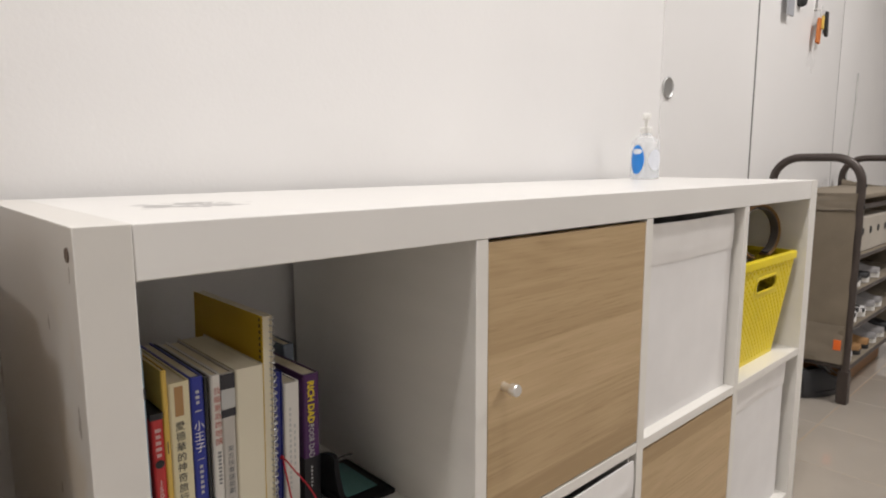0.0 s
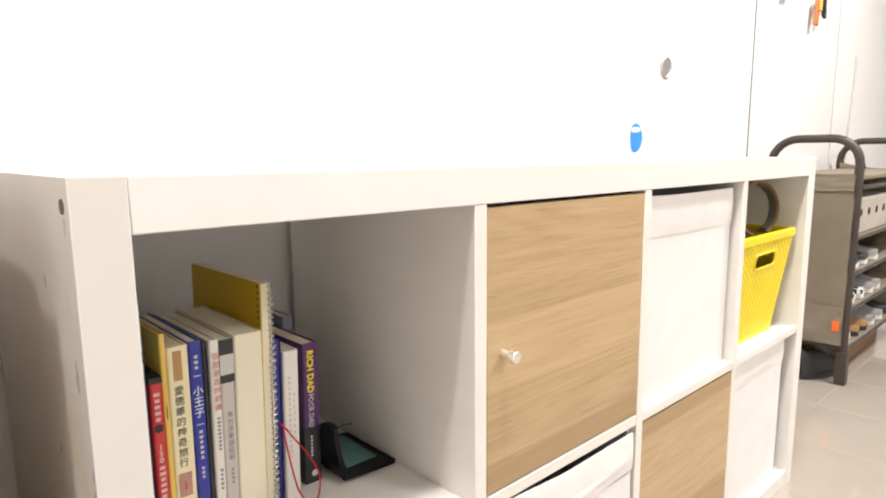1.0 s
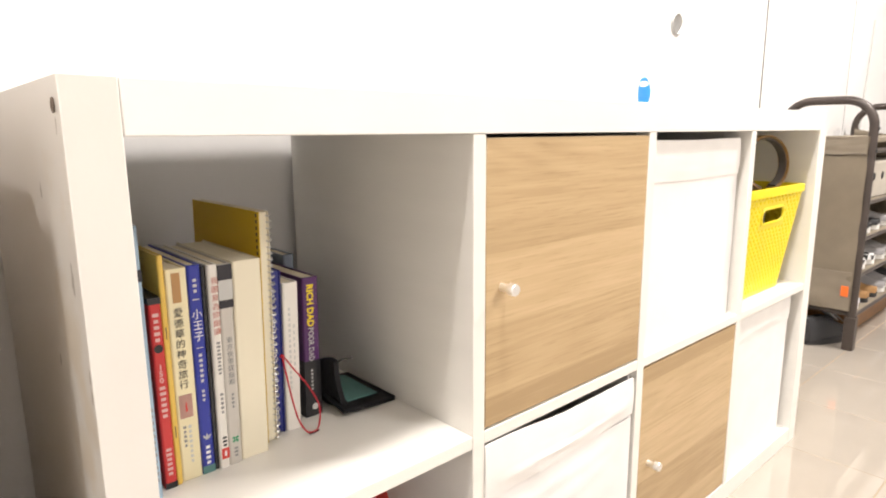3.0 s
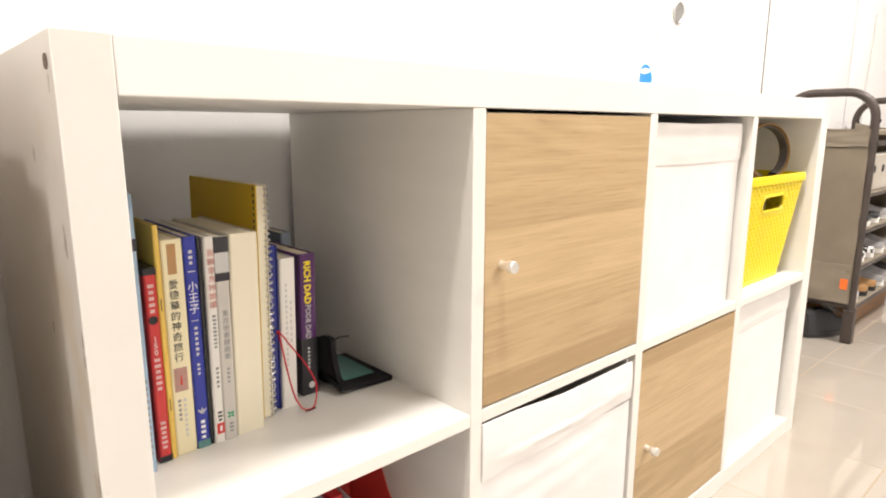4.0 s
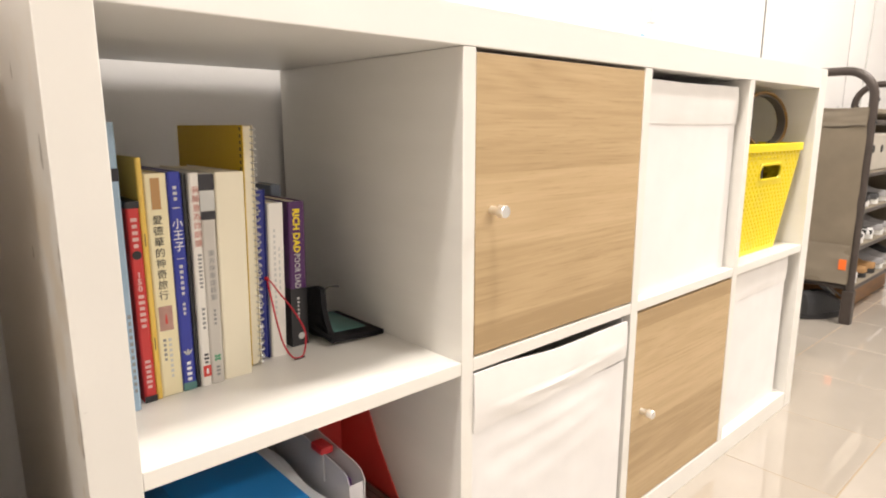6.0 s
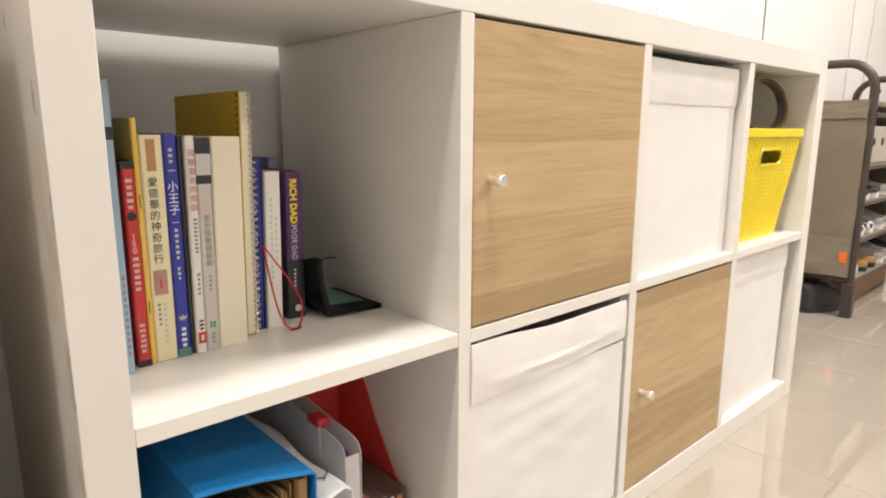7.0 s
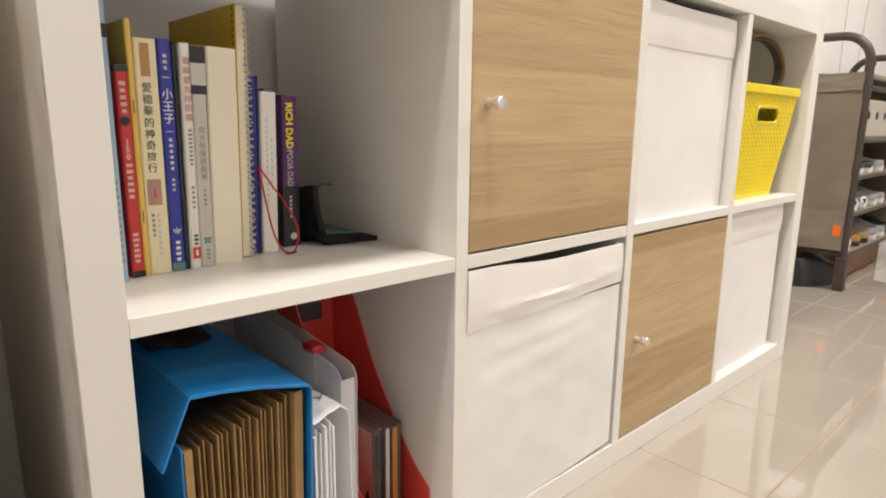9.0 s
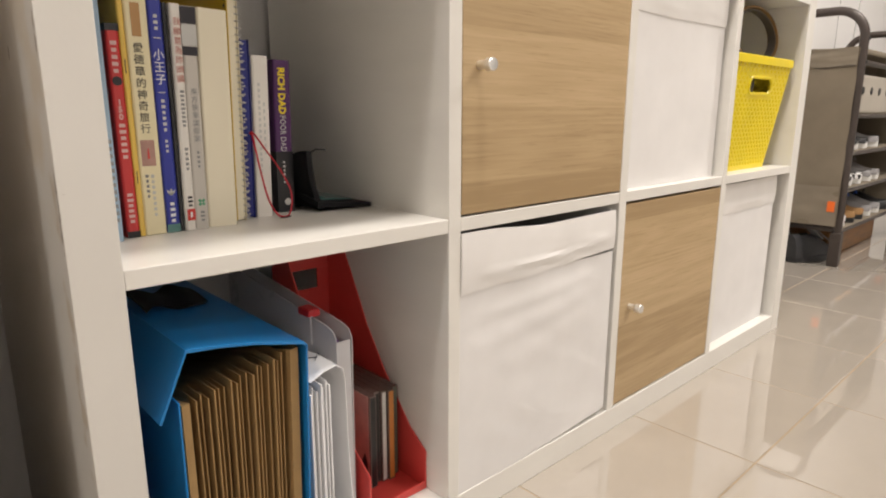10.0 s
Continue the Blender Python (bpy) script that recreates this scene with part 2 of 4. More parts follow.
def box(x0, x1, y0, y1, z0, z1, bevel=0.0015, seg=2):
    bm = bmesh.new()
    bmesh.ops.create_cube(bm, size=1, matrix=Matrix.LocRotScale(((x0 + x1) / 2, (y0 + y1) / 2, (z0 + z1) / 2), None, (x1 - x0, y1 - y0, z1 - z0)))
    if bevel:
        bmesh.ops.bevel(bm, geom=bm.edges[:], offset=bevel, segments=seg, affect="EDGES", profile=0.5)
    return bm


def merge(*bms):
    out = bmesh.new()
    for b in bms:
        me = bpy.data.meshes.new("tmp")
        b.to_mesh(me)
        b.free()
        out.from_mesh(me)
        bpy.data.meshes.remove(me)
    return out


def turned(bm, m):
    bmesh.ops.transform(bm, matrix=m, verts=bm.verts[:])
    return bm


def lathe(profile, n=24):
    """A solid turned round z from (radius, height) pairs."""
    bm = bmesh.new()
    rings = []
    for r, z in profile:
        rings.append([bm.verts.new((r * math.cos(2 * math.pi * i / n), r * math.sin(2 * math.pi * i / n), z)) for i in range(n)])
    for a, b in zip(rings, rings[1:]):
        for i in range(n):
            bm.faces.new((a[i], a[(i + 1) % n], b[(i + 1) % n], b[i]))
    bm.faces.new(rings[0][::-1])
    bm.faces.new(rings[-1])
    return bm


def tube(points, r, n=8, closed=False):
    """A round bar that follows points."""
    bm = bmesh.new()
    pts = [Vector(p) for p in points]
    rings, up = [], None
    for i, p in enumerate(pts):
        a = pts[i - 1] if (i or closed) else p
        b = pts[(i + 1) % len(pts)] if (i + 1 < len(pts) or closed) else p
        d = (b - a).normalized()
        if up is None:
            up = d.orthogonal().normalized()
        up = (up - d * up.dot(d)).normalized()
        s = d.cross(up)
        rings.append([bm.verts.new(p + r * (math.cos(2 * math.pi * k / n) * up + math.sin(2 * math.pi * k / n) * s)) for k in range(n)])
    for i in range(len(rings) - (0 if closed else 1)):
        a, b = rings[i], rings[(i + 1) % len(rings)]
        for k in range(n):
            bm.faces.new((a[k], a[(k + 1) % n], b[(k + 1) % n], b[k]))
    if not closed:
        bm.faces.new(rings[0][::-1])
        bm.faces.new(rings[-1])
    bmesh.ops.recalc_face_normals(bm, faces=bm.faces[:])
    return bm


def extruded(outline, depth_vec, bevel=0.0):
    """A closed slab from an outline of points, thickened along a vector."""
    bm = bmesh.new()
    d = Vector(depth_vec)
    a = [bm.verts.new(p) for p in outline]
    b = [bm.verts.new(Vector(p) + d) for p in outline]
    n = len(a)
    bm.faces.new(a)
    bm.faces.new(b[::-1])
    for i in range(n):
        bm.faces.new((a[i], b[i], b[(i + 1) % n], a[(i + 1) % n]))
    bmesh.ops.recalc_face_normals(bm, faces=bm.faces[:])
    if bevel:
        bmesh.ops.bevel(bm, geom=bm.edges[:], offset=bevel, segments=1, affect="EDGES")
    return bm


def sheet(fn, nu, nv, thick):
    """A thin curved slab: fn(u, v) gives its front, the back lies thick behind it along the normal."""
    bm = bmesh.new()
    g = [[Vector(fn(i / nu, j / nv)) for j in range(nv + 1)] for i in range(nu + 1)]
    f = [[bm.verts.new(p) for p in row] for row in g]
    bk = []
    for i in range(nu + 1):
        row = []
        for j in range(nv + 1):
            du = g[min(i + 1, nu)][j] - g[max(i - 1, 0)][j]
            dv = g[i][min(j + 1, nv)] - g[i][max(j - 1, 0)]
            row.append(bm.verts.new(g[i][j] + du.cross(dv).normalized() * thick))
        bk.append(row)
    for i in range(nu):
        for j in range(nv):
            bm.faces.new((f[i][j], f[i + 1][j], f[i + 1][j + 1], f[i][j + 1]))
            bm.faces.new((bk[i][j], bk[i][j + 1], bk[i + 1][j + 1], bk[i + 1][j]))
    rim = [(i, 0) for i in range(nu)] + [(nu, j) for j in range(nv)] + [(i, nv) for i in range(nu, 0, -1)] + [(0, j) for j in range(nv, 0, -1)]
    for k, (i, j) in enumerate(rim):
        i2, j2 = rim[(k + 1) % len(rim)]
        bm.faces.new((f[i][j], bk[i][j], bk[i2][j2], f[i2][j2]))
    bmesh.ops.recalc_face_normals(bm, faces=bm.faces[:])
    return bm


def lettering(text, material, parent, m, height, width=0.0, bold=0.0, name="lettering", line=1.0, spacing=1.0):
    """Words as a thin mesh lying in the xy plane of m, centred on it; width, if given, is the most that they take."""
    cu = bpy.data.curves.new("letters", "FONT")
    cu.body, cu.size, cu.align_x, cu.align_y, cu.extrude, cu.offset, cu.resolution_u = text, height, "CENTER", "CENTER", 0.0001, bold, 2
    cu.space_line, cu.space_character = line, spacing
    tmp = bpy.data.objects.new("letters", cu)
    scene.collection.objects.link(tmp)
    me = bpy.data.meshes.new_from_object(tmp.evaluated_get(bpy.context.evaluated_depsgraph_get()))
    bpy.data.objects.remove(tmp)
    if len(me.vertices):
        xs = [v.co.x for v in me.vertices]
        ys = [v.co.y for v in me.vertices]
        k = abs(width) / (max(xs) - min(xs)) if width and max(xs) - min(xs) > 0 else 1.0
        mx, my = (max(xs) + min(xs)) / 2, (max(ys) + min(ys)) / 2
        for v in me.vertices:
            v.co.x, v.co.y = (v.co.x - mx) * (k if width < 0 else min(k, 1.0)), v.co.y - my
    me.materials.clear()
    me.materials.append(material)
    ob = new(name, me)
    ob.parent = parent
    ob.matrix_basis = m
    return ob


def slab(x0, x1, y, z0, z1, thick=0.0004):
    """A flush printed patch on a spine that faces -y."""
    return box(x0, x1, y - thick, y + thick, z0, z1, 0)


# ---- the room ----
WY = 0.415
X0, X1, Y0 = -2.2056, 6.2366, -3.5166


def structure(name, bm, material, label, category):
    ob = part(name, bm, material, None, "", flat=True)
    return tagged(ob, label, category, kind="structure")


floor = structure("floor", box(X0, X1, Y0, WY, -0.12, -0.0007, 0), GROUT, "tan grout bed under the polished floor tiles", "floor")
structure("wall_north", box(X0 - 0.15, X1 + 0.15, WY, WY + 0.15, 0, CEIL, 0), WALL, "white painted wall behind the shelf unit", "wall")
structure("wall_south", box(X0 - 0.15, X1 + 0.15, Y0 - 0.15, Y0, 0, CEIL, 0), WALL, "white painted wall across the room", "wall")
structure("wall_east", box(X1, X1 + 0.15, Y0, WY, 0, CEIL, 0), WALL, "white painted wall at the far end", "wall")
structure("wall_west", box(X0 - 0.15, X0, Y0, WY, 0, CEIL, 0), WALL, "white painted wall at the near end", "wall")
structure("ceiling", box(X0 - 0.15, X1 + 0.15, Y0 - 0.15, WY + 0.15, CEIL, CEIL + 0.1, 0), CEILING, "plain white ceiling", "ceiling")


def door_panel(name, x0, x1, label):
    d = thing(name, label, "door", kind="structure")
    part("leaf", box(x0, x1, WY - 0.003, WY + 0.002, 0.006, 2.12, 0.001), DOORPAINT, d)
    return d


door_a = door_panel("door_1", 1.515, 2.140, "glossy white flush door with a small metal finger pull")
part("edge_gap", box(2.1425, 2.1525, WY - 0.002, WY + 0.002, 0, 2.12, 0), GAP, door_a, "dark gap along the door edge")
pull = part("finger_pull", turned(lathe([(0.012, -0.001), (0.029, -0.001), (0.030, 0.004), (0.026, 0.006), (0.022, 0.003), (0.006, 0.001)], 28), pose(1.547, WY - 0.003, 1.014, 90)), PULLMETAL, door_a, "round satin metal finger pull")
door_b = door_panel("door_2", 2.155, 3.055, "glossy white flush door with key hooks")
part("edge_gap", box(3.0575, 3.0635, WY - 0.002, WY + 0.002, 0, 2.12, 0), GAP, door_b, "dark gap along the door edge")

# ---- low cabinet that shades the end panel ----
low = thing("low_cabinet", "tan wooden low cabinet with a set-back top board", "cabinet", (-0.28, 0.0, 0.0))
part("body", box(-0.17, 0.208, 0.050, WY - 0.012, 0.0005, 0.760, 0.002), STUB, low)
part("top_board", box(-0.17, 0.208, 0.115, WY - 0.012, 0.7602, 0.781, 0.002), STUB, low)

# ---- ceiling lamps, out of view, fill lights included ----
GLOW = bpy.data.materials.new("lamp_diffuser")
GLOW.use_nodes = True
GLOW.node_tree.nodes["Principled BSDF"].inputs["Emission Color"].default_value = (1.0, 0.945, 0.905, 1)
GLOW.node_tree.nodes["Principled BSDF"].inputs["Emission Strength"].default_value = 6.0
for lx, ly, lw, ls in LAMPS:
    lamp = thing("added_ceiling_lamp", "round flat white ceiling lamp, lit, added out of view", "lamp", (lx, ly, CEIL), group="ceiling lamps")
    part("housing", lathe([(0.19, -0.055), (0.20, -0.05), (0.205, 0.0)], 40), PUMP, lamp)
    part("diffuser", lathe([(0.14, -0.075), (0.185, -0.062), (0.188, -0.0555)], 40), GLOW, lamp)

# ---- shelf unit ----
F, FL, D = 0.039, 0.0362, 0.39
CX = [0.0362, 0.390, 0.741, 1.092]
CW, DIV = 0.335, 0.016
CR = [0.372, 0.723, 1.074, 1.427]
ZB, ZM0, ZM1, ZT, ZH = 0.039, 0.376, 0.392, 0.7315, 0.772
UW = 1.466
unit = thing("shelf_unit", "white laminate cube shelf unit with oak doors, scuffed along its edges", "shelf unit")
part("side_panel", box(0, FL - 0.0001, 0, D, 0, ZH, 0.0009), SIDEWHITE, unit, "white end panel, its white toned down for dimmer light, with yellowed scuffs")
part("side_panel", box(UW - F + 0.0001, UW, 0, D, 0, ZH, 0.0009), WHITE, unit)
part("top_panel", box(FL + 0.0001, UW - F - 0.0001, 0.0003, D, ZT, ZH - 0.0003, 0.0012), TOPWHITE, unit, "glossy white top with a dark scuffed patch")
part("bottom_panel", box(FL + 0.0001, UW - F - 0.0001, 0.0003, D, 0, ZB, 0.0012), WHITE, unit)
for i in range(3):
    part("divider", box(CR[i], CX[i + 1] + 0.0006, 0.0006, D, ZB + 0.0003, ZT - 0.0003, 0.0009), WHITE, unit)
for i in range(4):
    part("shelf", box(CX[i] + (0.0008 if i else 0.0001), CR[i] - 0.0002, 0.001, D, ZM0, ZM1, 0.001), WHITE, unit)
part("dowel_cover", turned(lathe([(0.0052, 0.0), (0.005, 0.0008), (0.003, 0.0004)], 16), pose(-0.0002, 0.016, 0.7525, 0, -90)), mat("brown_bolt_cover", (0.16, 0.12, 0.095), 0.6), unit, "dark recessed bolt cover")
for i, x in enumerate((0.03, 1.43)):
    part("foot_pad", box(x, x + 0.03, 0.02, 0.05, -0.002, 0.001, 0), BLACKRUBBER, unit)


def oak_door(x0, x1, z0, z1, kx, kz):
    d = part("door", box(x0 + 0.0022, x1 - 0.0022, 0.0015, 0.0175, z0 + 0.0025, z1 - 0.0045, 0.0012), OAK, unit, "light oak door with horizontal grain")
    k = turned(lathe([(0.0050, 0.0), (0.0047, 0.009), (0.0052, 0.0105), (0.0066, 0.0120), (0.0071, 0.0132), (0.0071, 0.0205), (0.0064, 0.0218), (0.003, 0.0221)], 28), pose(kx, 0.0015, kz, 90))
    part("knob", k, CHROME, d, "small round brushed metal knob")
    for zz in (z0 + 0.002, z1 - 0.004):
        part("insert_lining", box(x0 + 0.0005, x1 - 0.0005, 0.0225, 0.35, zz - 0.001, zz + 0.0015, 0), DARK, d)
    return d


oak_door(CX[1], CX[1] + CW, ZM1, ZT, 0.418, 0.5595)
oak_door(CX[2], CX[2] + CW, ZB, ZM0, 0.772, 0.2045)


# ---- fabric boxes ----
def fabric_box(x0, x1, z0, z1, y, band, label, seed, sag=0.003, wrinkle=0.003, drop=0.0, lift=0.0, folds=0.4):
    """An open storage box of white cloth: soft front with a sewn top band, sides, back and base."""
    b = thing("storage_box", label, "storage box", ((x0 + x1) / 2, y, z0), group="white cloth storage boxes")
    w, h, dp = (x1 - x0) / 2, z1 - z0, 0.335

    def relief(u, v):
        p = Vector((u * 1.4 + seed * 3.1, v * 3.4 + u * 2.2, seed))
        a = noise.noise(p) * 0.6 + noise.noise(p * 2.3 + Vector((0, v * 3, 0))) * 0.3
        edge = min(1, 6 * min(u, 1 - u, v + 0.08, 1.02 - v))
        pull = 0.0
        for v0, slope, width, amp in ((0.66, 0.10, 0.030, 0.8), (0.575, 0.16, 0.045, 1.0), (0.47, 0.20, 0.060, 0.6), (0.86, 0.05, 0.040, 0.9), (0.96, -0.04, 0.035, 0.5)):
            q = (v - v0 - slope * (u - 0.5) - 0.015 * math.sin(5 * u + seed)) / width
            pull += amp * math.exp(-q * q) * (0.25 + 0.75 * math.sin(math.pi * min(1, max(0, u * 1.1 - 0.05))))
        return (a + folds * pull) * wrinkle * max(edge, 0.0)

    def front(u, v):
        z = v * (h - band)
        zz = z + sag * math.sin(math.pi * u) * (1 - v) * 0.5 + lift * u ** 3 * (1 - v)
        return ((2 * u - 1) * w, -relief(u, v * 0.75), zz)

    def top_band(u, v):
        z = h - band * 1.02 + v * band * 1.02
        dip = -sag * math.sin(math.pi * min(1, u * 1.05)) ** 2 + 0.25 * sag * math.sin(7 * u + seed)
        e = min(1, max(0, (u - 0.12) / 0.4))
        dip -= drop * e * e * (3 - 2 * e) * v
        dip += lift * (u - 0.35) * (1 - v)
        return ((2 * u - 1) * w * 0.998, -0.0018 - 1.3 * relief(u, 0.72 + v * 0.5) - 0.0016 * math.sin(math.pi * v), z + dip)

    part("front_panel", sheet(front, 40, 40, 0.003), BOXCLOTH, b)
    part("top_band", sheet(top_band, 40, 14, 0.003), BANDCLOTH, b, "folded and sewn cloth band")
    part("seam", tube([(x, y2, z2) for x, y2, z2 in (top_band(k / 30, 0.04) for k in range(31))], 0.0009, 5), BANDCLOTH, b, "stitched hem")
    for s in (-1, 1):
        part("side_panel", box(s * w - 0.0015, s * w + 0.0015, 0.004, dp, 0.001, h - 0.004, 0.0008), BOXCLOTH, b)
    part("back_panel", box(-w, w, dp, dp + 0.003, 0.001, h - 0.004, 0.0008), BOXCLOTH, b)
    part("base", box(-w, w, 0.004, dp, 0.0003, 0.003, 0.0005), BOXCLOTH, b)
    return b


fabric_box(0.3908, 0.7130, ZB, 0.3725, 0.0045, 0.068, "white cloth storage box, creased, its top edge sagging", 1.0, 0.001, 0.0040, 0.006, 0.010, 0.55)
fabric_box(0.7445, 1.0660, ZM1, 0.7190, 0.022, 0.062, "white cloth storage box with a smooth sewn band", 2.0, 0.001, 0.0016)
fabric_box(1.0955, 1.4050, ZB, 0.3700, 0.024, 0.058, "white cloth storage box pushed slightly back on the bottom shelf", 3.0, 0.001, 0.002)


# ---- yellow basket ----
def basket():
    b = thing("basket", "bright yellow plastic basket with a pierced weave and slot handle", "basket", (1.257, 0.155, ZM1))
    H, hw0, hw1, hd0, hd1 = 0.220, 0.101, 0.151, 0.118, 0.138

    def at(side, u, z):
        k = z / H
        hw, hd = hw0 + (hw1 - hw0) * k, hd0 + (hd1 - hd0) * k
        if side == 0:
            return Vector(((2 * u - 1) * hw, -hd, z))
        if side == 1:
            return Vector((hw, (2 * u - 1) * hd, z))
        if side == 2:
            return Vector(((1 - 2 * u) * hw, hd, z))
        return Vector((-hw, (1 - 2 * u) * hd, z))

    for side, name in ((0, "front_wall"), (1, "side_wall"), (2, "back_wall"), (3, "side_wall")):
        bm = bmesh.new()
        nu, nv = (30, 26)
        wide = side in (0, 2)
        n = (hw0 if wide else hd0)
        outward = at(side, 0.5, H * 0.5).normalized() * 0.0022
        outward.z = 0
        for j in range(nv):
            for i in range(nu):
                u0, u1, z0, z1 = i / nu, (i + 1) / nu, H * j / nv, H * (j + 1) / nv
                uc, zc = (i + 0.5) / nu, H * (j + 0.5) / nv
                slot = wide and abs(uc - 0.5) < 0.19 and 0.155 < zc < 0.186
                if slot:
                    continue
                P = [at(side, u0, z0), at(side, u1, z0), at(side, u1, z1), at(side, u0, z1)]
                c = sum(P, Vector()) / 4
                near_slot = wide and abs(uc - 0.5) < 0.25 and 0.143 < zc < 0.196
                if j in (0, nv - 1) or i in (0, nu - 1) or near_slot:
                    o = [bm.verts.new(p + outward * 0.4) for p in P]
                    bm.faces.new(o)
                    continue
                # pierced eyes on the diagonal, in a slightly woven face
                o = [bm.verts.new(p + outward * 0.4) for p in P]
                if (i + j) % 2:
                    bm.faces.new(o)
                    continue
                q = [bm.verts.new(c + (p - c) * 0.42 - outward * 0.9) for p in P]
                bm.faces.new(q)
                for k in range(4):
                    bm.faces.new((o[k], o[(k + 1) % 4], q[(k + 1) % 4], q[k]))
        bmesh.ops.remove_doubles(bm, verts=bm.verts[:], dist=0.0001)
        part(name, bm, YELLOW, b, flat=True)
    part("base", box(-hw0, hw0, -hd0, hd0, 0.0005, 0.004, 0.001), YELLOW, b)
    ring = []
    for sx, sy in ((-1, -1), (1, -1), (1, 1), (-1, 1)):
        a0 = {(-1, -1): 180, (1, -1): 270, (1, 1): 0, (-1, 1): 90}[(sx, sy)]
        for k in range(6):
            a = radians(a0 + 18 * k)
            ring.append((sx * (hw1 - 0.010) + 0.016 * math.cos(a), sy * (hd1 - 0.010) + 0.016 * math.sin(a)))
    bm = bmesh.new()
    levels = [(0.0, H - 0.010), (0.0, H + 0.004), (-0.0015, H + 0.006), (-0.010, H + 0.006), (-0.012, H - 0.002)]
    rings = []
    for inset, z in levels:
        rings.append([bm.verts.new((x * (1 + inset / hw1) * 1.0, y * (1 + inset / hd1) * 1.0, z)) for x, y in ring])
    n = len(ring)
    for a, c in zip(rings, rings[1:]):
        for i in range(n):
            bm.faces.new((a[i], a[(i + 1) % n], c[(i + 1) % n], c[i]))
    part("rim", bm, YELLOW, b, "rolled yellow rim")
    # slot lip
    pts = []
    for k in range(28):
        a = 2 * math.pi * k / 28
        ex, ez = math.cos(a), math.sin(a)
        x = 0.041 * (1 if ex > 0 else -1) + 0.0150 * ex
        z = 0.1692 + 0.0160 * ez
        kk = z / H
        pts.append((x, -(hd0 + (hd1 - hd0) * kk) - 0.0004, z))
    part("handle_lip", tube(pts, 0.0034, 6, True), YELLOW, b)
    return b


basket()

# bag strap that stands up out of the basket
strap = thing("bag_strap", "curved brown leather bag handle standing in the yellow basket", "bag handle", (1.298, 0.062, 0.664))


def strap_fn(r):
    def fn(u, v):
        a = radians(-70 + 320 * u)
        return ((0.112 - r) * math.cos(a), (v - 0.5) * (0.022 - 1.2 * r) + 0.006 * math.sin(a), (0.058 - r) * math.sin(a))
    return fn


part("outer_strap", sheet(strap_fn(0.0), 48, 2, 0.003), STRAP_OUT, strap, "brown leather strap")
part("lining", sheet(strap_fn(0.0055), 48, 2, 0.003), STRAP_IN, strap, "dark grey lining")
part("bag_body", box(-0.11, 0.06, 0.004, 0.14, -0.264, -0.066, 0.02, 3), STRAP_IN, strap, "dark soft bag lying in the basket")


# ---- books ----
def book(label, w, h, dp, at, lean, cover, pages=PAGES, rz=0, board=0.0018, soft=True, name="book"):
    """A standing book: spine towards -y, its lower left front corner at `at`, leaning by so many degrees."""
    b = thing(name, label, "book", group="books on the upper shelf")
    b.matrix_basis = pose(*at, 0, lean, rz)
    t = min(board, w * 0.2)
    r = min(0.0022, w * 0.3)
    out = [(0, dp, 0), (0, r, 0), (r * 0.35, r * 0.35, 0), (r, 0, 0), (w - r, 0, 0), (w - r * 0.35, r * 0.35, 0), (w, r, 0), (w, dp, 0), (w - t, dp, 0), (w - t, r + t, 0), (t, r + t, 0), (t, dp, 0)]
    part("cover", extruded(out, (0, 0, h)), cover, b)
    part("page_block", box(t, w - t, r + t, dp - 0.003, 0.0012, h - (0.0015 if soft else 0.004), 0.0006), pages, b, "paper page block")
    return b


def upright(text):
    return "\n".join(text)


def spine_at(x, z):
    return pose(x, -0.0003, z, 90)


def spine_text(b, text, x, z, size, material, bold=0.0, width=0.0, turn=False, line=0.92):
    """Stacked characters, or words that read downwards, on a spine."""
    m = spine_at(x, z)
    if turn:
        m = m @ pose(0, 0, 0, 0, 0, -90)
        return lettering(text, material, b, m, size, -width, bold, "title", spacing=1.0)
    return lettering(upright(text), material, b, m, size, width, bold, "title", line)


def bars(b, x, z0, z1, n, w, material, name="print_bar"):
    """Print too small to read, as a row of plain bars down a spine."""
    step = (z1 - z0) / n
    for k in range(n):
        z = z0 + step * k
        ww = w * (0.7 + 0.3 * ((k * 37) % 10) / 10)
        part(name, slab(x - ww / 2, x + ww / 2, -0.0001, z, z + step * 0.55, 0.00025), material, b, flat=True)


SB = ZM1 + 0.0004
SKY = mat("pale_blue_cover", (0.30, 0.42, 0.54), 0.4)
REDC = mat("red_cover", (0.55, 0.035, 0.035), 0.38, var=0.05)
BLACKC = mat("black_cover", (0.012, 0.012, 0.015), 0.35)
YELC = mat("yellow_cover", (0.74, 0.50, 0.10), 0.45, var=0.05)
CREAMC = mat("cream_cover", (0.78, 0.70, 0.46), 0.5, var=0.03)
BLUEC = mat("royal_blue_cover", (0.022, 0.035, 0.30), 0.38, var=0.05)
WHITEC = mat("white_cover", (0.76, 0.73, 0.68), 0.45, var=0.03)
GREYC = mat("grey_cover", (0.54, 0.51, 0.465), 0.5, var=0.03)
IVORY = mat("ivory_cover", (0.79, 0.73, 0.57), 0.55, var=0.03)
MUSTARD = mat("mustard_cover", (0.62, 0.40, 0.012), 0.5, var=0.05)
NAVY = mat("navy_cover", (0.018, 0.025, 0.20), 0.4, var=0.06)
PURPLE = mat("purple_cover", (0.075, 0.018, 0.105), 0.35, var=0.05)
PHOTO = mat("pinkish_print", (0.42, 0.24, 0.20), 0.5, var=0.15, scale=80)
TAN = mat("tan_print", (0.45, 0.25, 0.10), 0.6)

